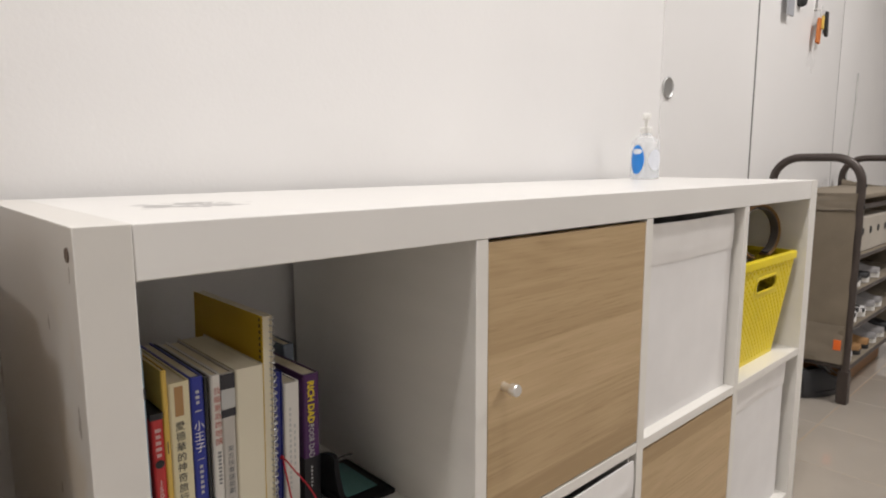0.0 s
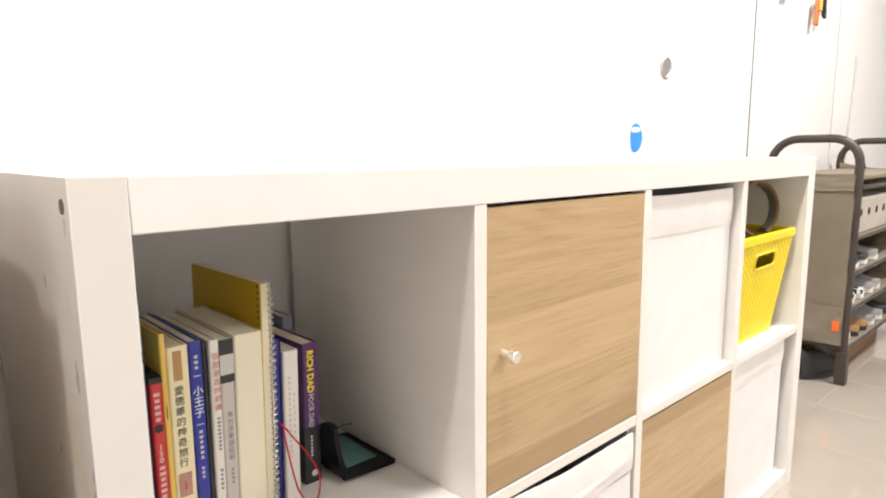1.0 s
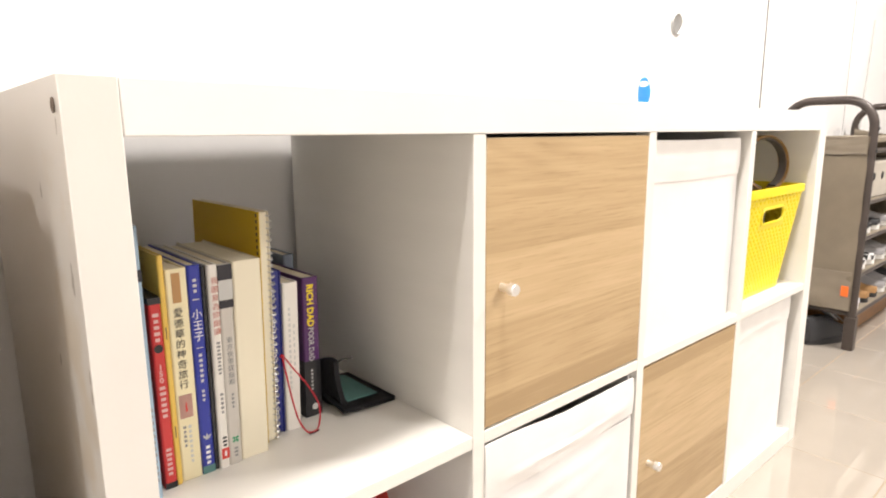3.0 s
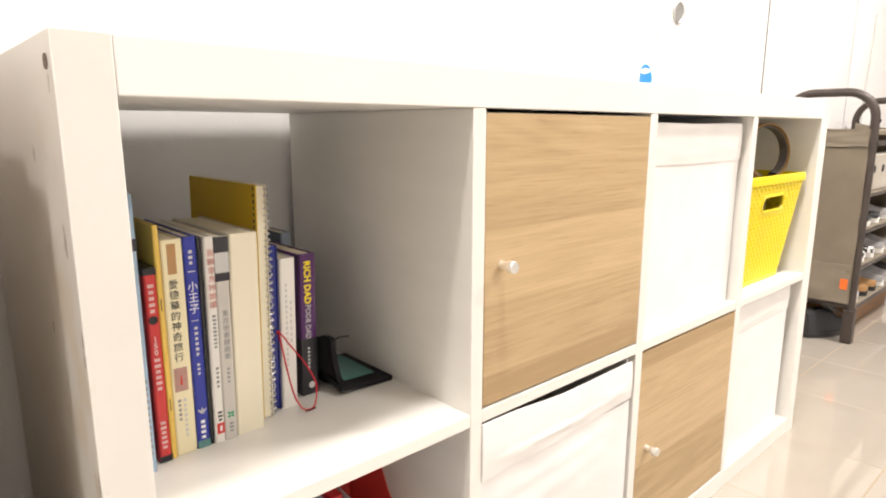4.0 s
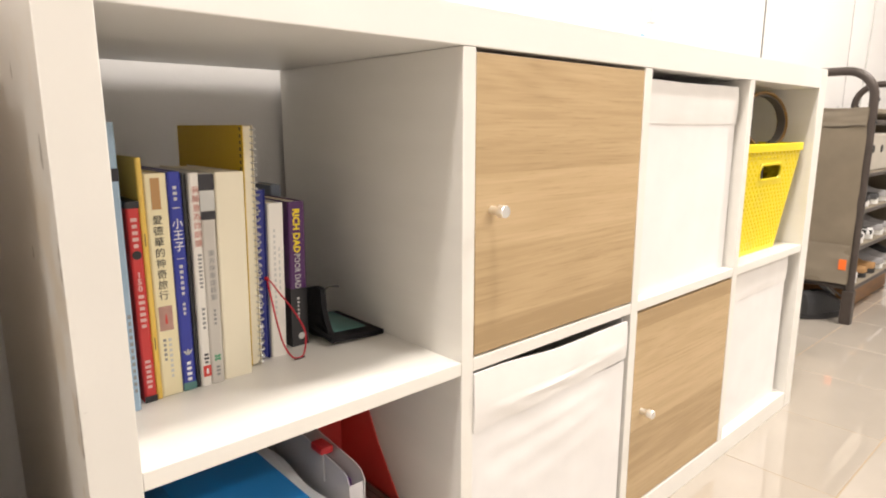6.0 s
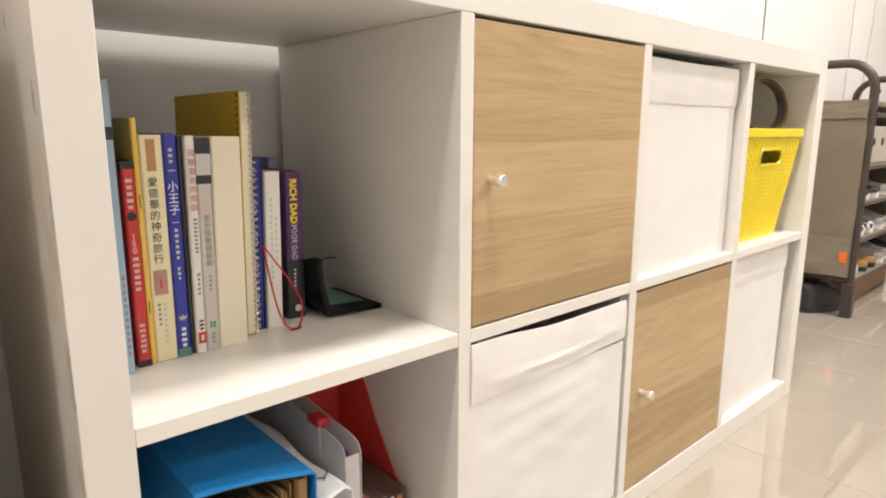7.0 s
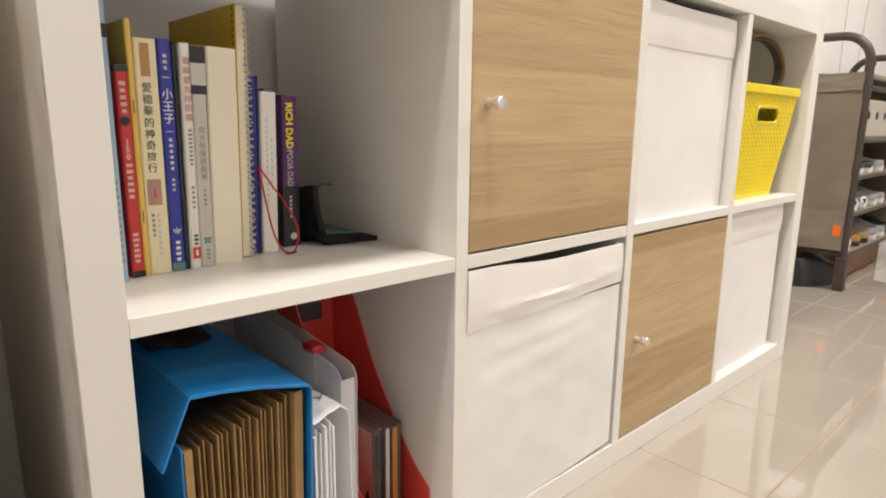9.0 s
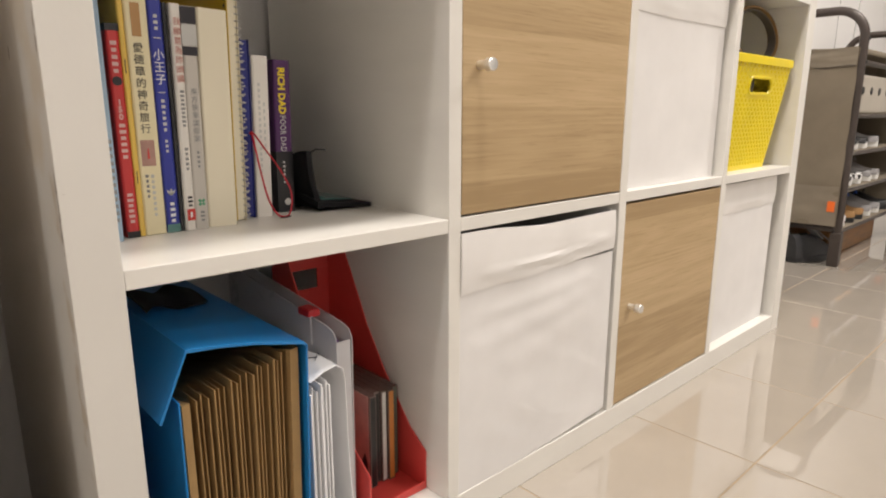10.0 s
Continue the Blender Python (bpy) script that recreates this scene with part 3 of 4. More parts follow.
b = book("tall thin pale blue picture book leaning against the panel", 0.0112, 0.262, 0.20, (0.0592, 0.115, SB), 0, SKY)
part("print_bar", slab(0.0, 0.0112, -0.0001, 0.212, 0.223), INKDARK, b, flat=True)
bars(b, 0.0078, 0.018, 0.095, 12, 0.0028, INKGREY)

b = book("short red paperback with white title and black head", 0.0112, 0.192, 0.14, (0.0768, 0.127, SB), -0.15, REDC)
part("head_band", box(-0.0002, 0.0114, -0.0003, 0.06, 0.186, 0.1922, 0.0003), BLACKC, b, "black band")
part("foot_band", slab(0, 0.0112, 0, 0.0, 0.006), BLACKC, b, flat=True)
bars(b, 0.0056, 0.150, 0.180, 5, 0.0056, INKFADED)
part("badge", turned(lathe([(0.0042, 0), (0.004, 0.0004)], 20), pose(0.0056, -0.0001, 0.143, 90)), BLACKC, b)
spine_text(b, "150", 0.0056, 0.118, 0.0075, INKFADED, 0.0002, 0.007, line=0.85)
bars(b, 0.0056, 0.074, 0.108, 6, 0.0058, INKFADED)
bars(b, 0.0056, 0.014, 0.044, 6, 0.0055, INKFADED)

b = book("thin yellow stapled booklet", 0.0054, 0.231, 0.155, (0.0882, 0.128, SB), -0.1, YELC)
for z in (0.05, 0.15):
    part("staple", box(0.0022, 0.0030, -0.0006, 0.0004, z, z + 0.012, 0.0002), STEEL, b)

b = book("cream paperback novel with a small picture on its spine", 0.0203, 0.216, 0.148, (0.0937, 0.130, SB), 0.1, CREAMC)
part("publisher_patch", slab(0.0055, 0.0135, 0, 0.183, 0.212), TAN, b, "tan printed patch", flat=True)
spine_text(b, "愛德華的神奇旅行", 0.0092, 0.137, 0.0094, INKDARK, 0.0, 0.0092, line=1.10)
part("picture", slab(0.0030, 0.0155, 0, 0.066, 0.090), PHOTO, b, "small pinkish picture with a dark shape", flat=True)
part("picture_shape", extruded([(0.0085, -0.0006, 0.072), (0.0105, -0.0006, 0.073), (0.0100, -0.0006, 0.081), (0.0094, -0.0006, 0.083), (0.0086, -0.0006, 0.079)], (0, 0.0002, 0)), INKRED, b)
bars(b, 0.0062, 0.036, 0.060, 5, 0.0030, INKGREY)
bars(b, 0.0112, 0.018, 0.060, 8, 0.0030, INKPALE)

b = book("royal blue paperback with a white title", 0.0127, 0.217, 0.150, (0.1144, 0.130, SB), 0.1, BLUEC)
bars(b, 0.0062, 0.190, 0.206, 3, 0.004, INKPALE)
part("rule", slab(0.003, 0.0095, 0, 0.1825, 0.1835), INKPALE, b, flat=True)
spine_text(b, "小王子", 0.0064, 0.157, 0.0105, INKWHITE, 0.0, 0.0095, line=1.05)
part("rule", slab(0.003, 0.0095, 0, 0.1335, 0.1342), INKPALE, b, flat=True)
bars(b, 0.0064, 0.098, 0.130, 6, 0.0036, INKPALE)
bars(b, 0.0064, 0.078, 0.092, 3, 0.0030, INKPALE)
for s in (-1, 0, 1):
    part("leaf_mark", turned(extruded([(-0.0011, 0, 0), (0.0011, 0, 0), (0.0009, 0, 0.0042), (0, 0, 0.0065), (-0.0009, 0, 0.0042)], (0, 0.0003, 0)), pose(0.0064, -0.0004, 0.037, 0, s * 42)), INKPALE, b)
bars(b, 0.0064, 0.010, 0.032, 4, 0.0052, INKWHITE)
part("foot_band", slab(0, 0.0125, 0.0001, 0, 0.008), TEAL, b, flat=True)

book("thin black paperback between its neighbours", 0.0042, 0.215, 0.150, (0.1274, 0.131, SB), 0.1, BLACKC)

b = book("white paperback with faded red title and red emblem", 0.0099, 0.215, 0.150, (0.1318, 0.128, SB), 0.5, WHITEC)
spine_text(b, "我願意為妳朗讀", 0.0058, 0.173, 0.0076, INKPINK, 0.0, 0.0074, line=1.14)
bars(b, 0.0058, 0.102, 0.138, 9, 0.0040, INKGREY)
bars(b, 0.0058, 0.060, 0.084, 5, 0.0034, INKGREY)
bars(b, 0.0058, 0.024, 0.036, 3, 0.005, INKDARK)
part("emblem", slab(0.0020, 0.0098, 0, 0.010, 0.0215), INKRED, b, flat=True)
part("emblem_shape", slab(0.0048, 0.0070, -0.0003, 0.013, 0.0185), INKWHITE, b, flat=True)

b = book("grey paperback with dark head and green emblem", 0.0142, 0.214, 0.150, (0.1417, 0.129, SB), 0.55, GREYC)
part("head_band", slab(-0.0001, 0.0143, 0, 0.198, 0.2135), INKDARK, b, flat=True)
bars(b, 0.0076, 0.201, 0.211, 2, 0.0100, INKPALE)
part("head_patch", slab(-0.0001, 0.0143, 0, 0.178, 0.1975), INKPALE, b, flat=True)
bars(b, 0.0076, 0.180, 0.196, 3, 0.0090, INKGREY)
part("head_rule", slab(-0.0001, 0.0143, 0, 0.169, 0.1772), INKDARK, b, flat=True)
spine_text(b, "東方快車謀殺案", 0.0076, 0.113, 0.0066, INKGREY, 0.0, 0.0066, line=1.14)
bars(b, 0.0076, 0.062, 0.080, 4, 0.0030, INKGREY)
for s in (0, 90, 180, 270):
    part("emblem", turned(box(-0.0012, 0.0012, -0.0003, 0.0003, 0.0008, 0.0040, 0.0002), pose(0.0076, -0.0001, 0.027, 0, s + 45)), INKGREEN, b)
bars(b, 0.0076, 0.008, 0.020, 3, 0.0045, INKGREY)

b = book("thick ivory book block with plain page edges outward", 0.0308, 0.2145, 0.155, (0.1562, 0.131, SB), 0.95, IVORY, CREAMPAGES, board=0.0006)


def spiral_book(label, w, h, dp, at, lean, rz, cover, pages, wire, n, cream=True, cx=0.5, rw=0.0, cy=0.0012):
    """A wire-bound notebook with its binding towards -y."""
    b = thing("spiral_notebook", label, "notebook", group="books on the upper shelf")
    b.matrix_basis = pose(*at, 0, lean, rz)
    part("front_cover", box(0, 0.0012, 0, dp, 0, h, 0.0004), cover, b)
    part("page_block", box(0.0014, w - 0.0014, 0.0015, dp - 0.002, 0.001, h - 0.001, 0.0004), pages, b, "paper page block")
    part("back_cover", box(w - 0.0012, w, 0, dp, 0, h, 0.0004), cover if not cream else IVORY, b)
    for k in range(n):
        z = h * (k + 0.6) / (n + 0.2)
        pts = []
        for q in range(10):
            a = 2 * math.pi * q / 10
            pts.append((w * cx + (rw or w / 2 + 0.0022) * math.cos(a), cy + 0.0050 * math.sin(a), z + 0.0008 * math.sin(a)))
        part("wire_loop", tube(pts, 0.0008, 5, True), wire, b)
        part("punched_hole", box(-0.0003, 0.0002, 0.0040, 0.0068, z - 0.0018, z + 0.0018, 0), INKDARK, b, flat=True)
    return b


spiral_book("tall mustard yellow wire-bound notebook", 0.0120, 0.260, 0.178, (0.1930, 0.146, SB), 1.1, 0.8, MUSTARD, CREAMPAGES, WHITEWIRE, 38, True, 1.0, 0.0036, 0.0040)
spiral_book("navy blue wire-bound notebook", 0.0105, 0.192, 0.14, (0.2098, 0.157, SB), 1.35, 2.0, NAVY, NAVY, WHITEWIRE, 22, False, 0.0, 0.0036, 0.0010)
b = book("white paperback with pale print", 0.0192, 0.176, 0.130, (0.2222, 0.156, SB), 1.3, WHITEC, rz=1)
bars(b, 0.007, 0.05, 0.150, 16, 0.0028, INKPALE)
bars(b, 0.0125, 0.07, 0.13, 8, 0.0022, INKPALE)
book("small grey-blue booklet behind the paperbacks", 0.0150, 0.185, 0.09, (0.2835, 0.262, SB), 0, mat("grey_blue_cover", (0.20, 0.24, 0.31), 0.45), name="booklet")
b = book("purple and black paperback with yellow and white title", 0.0215, 0.174, 0.130, (0.2560, 0.171, SB), 0.9, PURPLE, rz=1)
part("lower_spine", box(-0.0003, 0.0218, -0.0003, 0.05, 0.0, 0.071, 0.0003), BLACKC, b, "black lower half")
spine_text(b, "RICH DAD", 0.0098, 0.1395, 0.0118, INKYELLOW, 0.0004, 0.0515, turn=True)
spine_text(b, "POOR DAD", 0.0098, 0.0915, 0.0105, INKPALE, 0.0, 0.0410, turn=True)
bars(b, 0.0095, 0.034, 0.062, 6, 0.003, INKPALE)
part("emblem", turned(lathe([(0.0042, 0), (0.004, 0.0004)], 18), pose(0.0125, -0.0004, 0.012, 90)), INKPALE, b)

# red cord hanging out of the wire binding
cord = thing("cord_loop", "thin red cord loop hanging from the notebook binding", "cord", (0.2190, 0.153, 0.486))
CORD = [(-0.001, 0.0), (0.011, 0.19), (0.024, 0.41), (0.032, 0.59), (0.0355, 0.72), (0.034, 0.87), (0.029, 0.985), (0.021, 1.0), (0.014, 0.95), (0.007, 0.78), (0.003, 0.52), (0.0005, 0.26)]
pts = []
for k in range(60):
    f = k / 60 * len(CORD)
    q = [Vector(CORD[(int(f) + d) % len(CORD)]) for d in (-1, 0, 1, 2)]
    f -= int(f)
    p = 0.5 * (2 * q[1] + (q[2] - q[0]) * f + (2 * q[0] - 5 * q[1] + 4 * q[2] - q[3]) * f * f + (3 * q[1] - q[0] - 3 * q[2] + q[3]) * f ** 3)
    pts.append((p.x, -0.005 - 0.016 * p.y, -0.0918 * p.y))
part("loop", tube(pts, 0.0010, 6, True), REDCORD, cord)
part("knot", lathe([(0.0008, -0.002), (0.0022, -0.0012), (0.0024, 0.0008), (0.001, 0.0022)], 10), REDCORD, cord)
part("tag_end", tube([(0.018, -0.0212, -0.0926), (0.025, -0.0212, -0.0928), (0.031, -0.0212, -0.0922)], 0.0011, 6), BLACKRUBBER, cord, "dark cord tip")

# black wallet
wallet = thing("wallet", "open black nylon wallet with a teal clear window", "wallet", (0.285, 0.136, ZM1))
part("upright_leaf", sheet(lambda u, v: (-0.002 + 0.014 * (1 - v) ** 2 + 0.002 * math.sin(9 * u), 0.012 + u * 0.072, 0.001 + v * (0.070 - 0.030 * u * u) + 0.002 * math.sin(5 * u)), 14, 10, 0.006), BLACKCLOTH, wallet)
part("lying_leaf", sheet(lambda u, v: (0.004 + u * 0.079, v * 0.110 + 0.004 * u, 0.0125 + 0.022 * (1 - u) ** 2 * v - 0.007 * u), 12, 12, -0.006), BLACKCLOTH, wallet)
part("window", sheet(lambda u, v: (0.018 + u * 0.048, 0.016 + v * 0.078 + 0.004 * u, 0.0142 + 0.0165 * (1 - u * 0.62 - 0.18) ** 2 * v - 0.0062 * (u * 0.62 + 0.18)), 8, 8, 0.0012), TEAL, wallet, "teal clear window")
part("zip_pull", tube([(0.003, 0.012, 0.070), (0.008, 0.008, 0.074), (0.020, 0.006, 0.073)], 0.0012, 6), BLACKRUBBER, wallet)


# ---- lower left cell ----
fb = thing("expanding_file", "blue plastic expanding file with kraft paper pockets", "file", (0.045, 0.006, ZB + 0.0004))
DP = 0.315
part("left_cover", box(0.0225, 0.0240, 0, DP, 0, 0.232, 0.0005), BLUEPP, fb)
part("right_cover", extruded([(0.1375, 0, 0), (0.1395, 0, 0), (0.1465, 0, 0.252), (0.1445, 0, 0.252)], (0, DP, 0), 0.0004), BLUEPP, fb)
part("top_cover", extruded([(0.1465, 0, 0.2505), (0.143, 0, 0.2555), (0.095, 0, 0.2675), (0.060, 0, 0.2735), (0.037, 0, 0.2765), (0.0325, 0, 0.276), (0.0330, 0, 0.2735), (0.060, 0, 0.271), (0.095, 0, 0.265), (0.142, 0, 0.253), (0.1450, 0, 0.2500)], (0, DP, 0)), BLUEPP, fb)
part("flap", extruded([(0.0345, 0.0002, 0.2765), (0.0325, 0.0002, 0.2755), (0.0065, 0.0002, 0.218), (0.0085, 0.0002, 0.2172)], (0, DP - 0.02, 0)), BLUEPP, fb, "blue flap hanging over the side")
part("spine_cover", box(0.024, 0.140, DP - 0.0015, DP, 0, 0.245, 0.0004), BLUEPP, fb)
part("base", box(0.024, 0.138, 0.0, DP, 0, 0.0015, 0.0004), BLUEPP, fb)
NP = 17
for k in range(NP):
    u = k / (NP - 1)
    w = 0.082 / NP
    x0 = 0.0395 + 0.082 * k / NP
    h = 0.224 + 0.019 * u + 0.003 * math.sin(k * 2.4)
    tilt = 0.006 * (u - 0.25)
    f = 0.007 + 0.003 * math.sin(k * 1.7)
    bm = extruded([(x0, 0.040, 0.002), (x0 + w * 0.28, f, 0.002), (x0 + w * 0.52, f, 0.002), (x0 + w * 0.95, 0.042, 0.002), (x0 + w * 0.95, 0.28, 0.002), (x0, 0.28, 0.002)], (tilt, 0, h))
    for v in bm.verts:
        if v.co.z > 0.1 and v.co.y > 0.1:
            v.co.z -= 0.075
    part("paper_pocket", bm, KRAFT, fb, flat=True)
for x0, x1, h, tilt in ((0.0262, 0.0372, 0.224, -0.0010), (0.1225, 0.1355, 0.247, 0.006)):
    bm = extruded([(x0, 0.010, 0.002), (x0 + 0.0015, 0.005, 0.002), (x1 - 0.002, 0.007, 0.002), (x1, 0.016, 0.002), (x1, 0.28, 0.002), (x0, 0.28, 0.002)], (tilt, 0, h))
    for v in bm.verts:
        if v.co.z > 0.1 and v.co.y > 0.1:
            v.co.z -= 0.075
    part("outer_pocket", bm, KRAFT, fb, flat=True)
part("dark_strap", sheet(lambda u, v: (0.036 + u * 0.082, 0.105 + v * 0.075 + 0.055 * u + 0.010 * math.sin(7 * u + 2 * v), 0.2820 - u * 0.0160 - 0.004 * u * u + 0.004 * math.sin(3.1 * v) + 0.002 * math.sin(11 * u)), 18, 8, 0.003), BLACKCLOTH, fb, "black elastic strap")

papers = thing("paper_stack", "loose white papers in a clear sleeve, curling over", "paper", (0.193, 0.010, ZB + 0.0004))
for k in range(9):
    part("paper_sheet", box(0.001 + k * 0.0030, 0.0026 + k * 0.0030, 0.004 * ((k * 3) % 4) + 0.0022 * max(0, k - 6), 0.27, 0, 0.196 + 0.004 * ((k * 5) % 3) - 0.0012 * max(0, k - 7), 0.0003), PAPER, papers)
CURL = [(0.002, 0.209), (0.018, 0.215), (0.034, 0.216), (0.046, 0.207), (0.052, 0.188), (0.056, 0.150), (0.058, 0.100), (0.059, 0.050), (0.059, 0.001)]


def curl(u, v):
    f = v * (len(CURL) - 1)
    k = min(int(f), len(CURL) - 2)
    f -= k
    (xa, za), (xb, zb) = CURL[k], CURL[k + 1]
    f2 = f * f * (3 - 2 * f) * 0.35 + f * 0.65
    return (xa + (xb - xa) * f2 + 0.0025 * math.sin(9 * u + 5 * v), 0.002 + u * 0.25 + 0.030 * v * v * (1 - v) * 4, za + (zb - za) * f2 + 0.002 * math.sin(12 * u))


part("curled_sheet", sheet(curl, 14, 32, 0.0008), PAPER, papers, "curled white sheet bent over the stack")

for u0, v0, n in ((0.10, 0.16, 3), (0.24, 0.10, 2), (0.42, 0.07, 2)):
    for k in range(n):
        q = [Vector(curl(u0 + 0.012 * k + 0.010 * j, v0 + 0.035 * k + 0.02 * j * (-1) ** k)) + Vector((0.0004, -0.0004, 0.0012)) for j in range(4)]
        part("pen_stroke", tube(q, 0.0005, 4), INKDARK, papers, "dark pen stroke")

folder = thing("plastic_folder", "frosted clear plastic document case with a red clasp", "document case", (0.2565, 0.058, ZB + 0.0004))
part("front_wall", extruded([(0, 0, 0), (0, 0, 0.222), (0, 0.006, 0.232), (0, 0.02, 0.236), (0, 0.27, 0.262), (0, 0.27, 0)], (0.0012, 0, 0)), CLEARPP, folder, flat=True)
part("back_wall", extruded([(0.018, 0, 0), (0.020, 0, 0.222), (0.020, 0.006, 0.232), (0.020, 0.02, 0.236), (0.020, 0.27, 0.262), (0.018, 0.27, 0)], (0.0012, 0, 0)), CLEARPP, folder, flat=True)
part("front_edge", box(0.0012, 0.0185, 0.0005, 0.0015, 0, 0.221, 0.0003), CLEARPP, folder, flat=True)
part("contents", box(0.004, 0.016, 0.02, 0.26, 0.001, 0.205, 0.001), PAPER, folder, "white papers inside")
part("lilac_sheet", box(0.0162, 0.0172, 0.022, 0.052, 0.150, 0.214, 0.0003), LILAC, folder)
part("clasp", box(-0.003, 0.014, 0.052, 0.078, 0.236, 0.246, 0.003), REDCLASP, folder, "red plastic clasp")
part("clasp_strap", box(-0.0025, 0.0, 0.050, 0.070, 0.205, 0.238, 0.0008), CLEARPP, folder)

# red magazine holder
mh = thing("magazine_holder", "coral red plastic magazine holder with a slot", "magazine holder", (0.284, 0.040, ZB + 0.0004))
prof = [(0, 0, 0.0), (0, 0, 0.052), (0, 0.030, 0.074), (0, 0.080, 0.132), (0, 0.120, 0.190), (0, 0.150, 0.248), (0, 0.172, 0.288), (0, 0.188, 0.303), (0, 0.213, 0.306), (0, 0.213, 0)]
part("side_wall", extruded([Vector(p) + Vector((0.0, 0, 0)) for p in prof], (0.0022, 0, 0), 0.0005), REDPP, mh)
part("side_wall", extruded([Vector(p) + Vector((0.0855, 0, 0)) for p in prof], (0.0022, 0, 0), 0.0005), REDPP, mh)
for x, y0, y1, z0, z1, nm in ((0, 0, 0.0022, 0, 0.010, "front_wall"),):
    part(nm, box(0.0022, 0.0855, y0, y1, z0, z1, 0.0006), REDPP, mh)
bk = merge(box(0.0022, 0.0855, 0.2108, 0.213, 0, 0.226, 0.0004), box(0.0022, 0.0855, 0.2108, 0.213, 0.254, 0.306, 0.0004), box(0.0022, 0.016, 0.2108, 0.213, 0.226, 0.254, 0), box(0.068, 0.0855, 0.2108, 0.213, 0.226, 0.254, 0))
part("back_wall", bk, REDPP, mh, "red back with a finger slot")
part("base", box(0.0022, 0.0855, 0.0022, 0.2108, 0, 0.0022, 0.0004), REDPP, mh)

CDCASE = mat("disc_case_plastic", (0.17, 0.12, 0.105), 0.22)
CDC = [mat("disc_case_pink", (0.74, 0.42, 0.38), 0.25, var=0.15, scale=40), mat("disc_case_black", (0.02, 0.02, 0.02), 0.25), mat("disc_case_white", (0.65, 0.63, 0.60), 0.3), mat("disc_case_orange", (0.62, 0.25, 0.06), 0.3, var=0.1), mat("disc_case_green", (0.10, 0.12, 0.09), 0.3)]
x = 0.3160
for k, (w, mi) in enumerate(((0.0105, 0), (0.0098, 1), (0.0085, 2), (0.0100, 3), (0.0098, 4))):
    cd = thing("disc_case", ("pink and black", "black", "white", "orange", "dark green")[mi] + " plastic disc case standing in the red holder", "disc case", (x, 0.082 + 0.003 * ((k * 2) % 3), ZB + 0.0032), group="disc cases")
    part("case", box(0, w - 0.0006, 0.0, 0.142, 0, 0.125, 0.0007), CDCASE, cd)
    part("front_cover", box(-0.0002, 0.0014, 0.003, 0.1415, 0.001, 0.1245, 0.0003), CDC[0] if k == 0 else CDC[1], cd)
    part("spine_label", box(0.0012, w - 0.0018, -0.0003, 0.0006, 0.002, 0.123, 0.0001), CDC[mi or 1], cd, flat=True)
    if k == 0:
        part("cover_shape", extruded([(-0.0004, 0.006, 0.004), (-0.0004, 0.020, 0.004), (-0.0004, 0.018, 0.034), (-0.0004, 0.012, 0.046), (-0.0004, 0.007, 0.032)], (0.0001, 0, 0)), INKDARK, cd, "dark printed shape")
    x += w

# ---- on top: sanitiser bottle ----
bt = thing("pump_bottle", "clear plastic pump bottle with a blue oval label", "bottle", (1.235, 0.295, ZH))
part("body", lathe([(0.026, 0.0005), (0.0315, 0.002), (0.0325, 0.006), (0.0325, 0.072), (0.0310, 0.084), (0.0235, 0.095), (0.0135, 0.100), (0.0118, 0.106)], 32), CLEARPET, bt)
part("gel", lathe([(0.025, 0.002), (0.0305, 0.004), (0.0312, 0.008), (0.0312, 0.052), (0.0310, 0.0525)], 28), mat("clear_gel", (0.86, 0.90, 0.95), 0.08, alpha=0.35), bt)
part("collar", lathe([(0.0130, 0.106), (0.0135, 0.107), (0.0135, 0.118), (0.0115, 0.120)], 24), PUMP, bt)
part("stem", lathe([(0.0045, 0.120), (0.0045, 0.136), (0.0040, 0.137)], 14), PUMP, bt)
part("pump_head", merge(lathe([(0.0085, 0.137), (0.0098, 0.139), (0.0098, 0.148), (0.0075, 0.151)], 18), turned(box(-0.005, 0.005, -0.034, 0.0, 0.139, 0.147, 0.002), pose(0, 0, 0, 0, 0, -60))), PUMP, bt)
part("dip_tube", tube([(0, 0, 0.006), (0.002, 0, 0.106)], 0.0016, 6), PUMP, bt)


def label_patch(a0, a1, zc, hz, r):
    return sheet(lambda u, v: (r * math.cos(radians(a0 + (a1 - a0) * u)), r * math.sin(radians(a0 + (a1 - a0) * u)), zc + hz * (2 * v - 1) * math.sqrt(max(0.02, 1 - (2 * u - 1) ** 2))), 16, 8, 0.0003)


part("blue_label", label_patch(147, 206, 0.046, 0.033, 0.0329), LABELBLUE, bt, "blue oval label")
part("white_label", label_patch(157, 198, 0.064, 0.006, 0.0333), LABELWHITE, bt)
part("side_label", label_patch(222, 284, 0.045, 0.024, 0.0329), LABELWHITE, bt, "pale printed label")


# ---- shoe rack ----
RX0, RX1, RYF, RYB, RH = 2.262, 3.08, 0.103, 0.372, 0.838
rack = thing("shoe_rack", "dark metal tube shoe rack with taupe canvas ends", "shoe rack", group="")
def arch(x):
    r, pts = 0.085, []
    pts.append((x, RYF, 0.10))
    pts.append((x, RYF, 0.45))
    for k in range(9):
        a = radians(180 - 90 * k / 8)
        pts.append((x, RYF + r + r * math.cos(a), RH - 0.012 - r + r * math.sin(a)))
    for k in range(9):
        a = radians(90 - 90 * k / 8)
        pts.append((x, RYB - r + r * math.cos(a), RH - 0.012 - r + r * math.sin(a)))
    pts.append((x, RYB, 0.45))
    pts.append((x, RYB, 0.10))
    return tube(pts, 0.0135, 24)
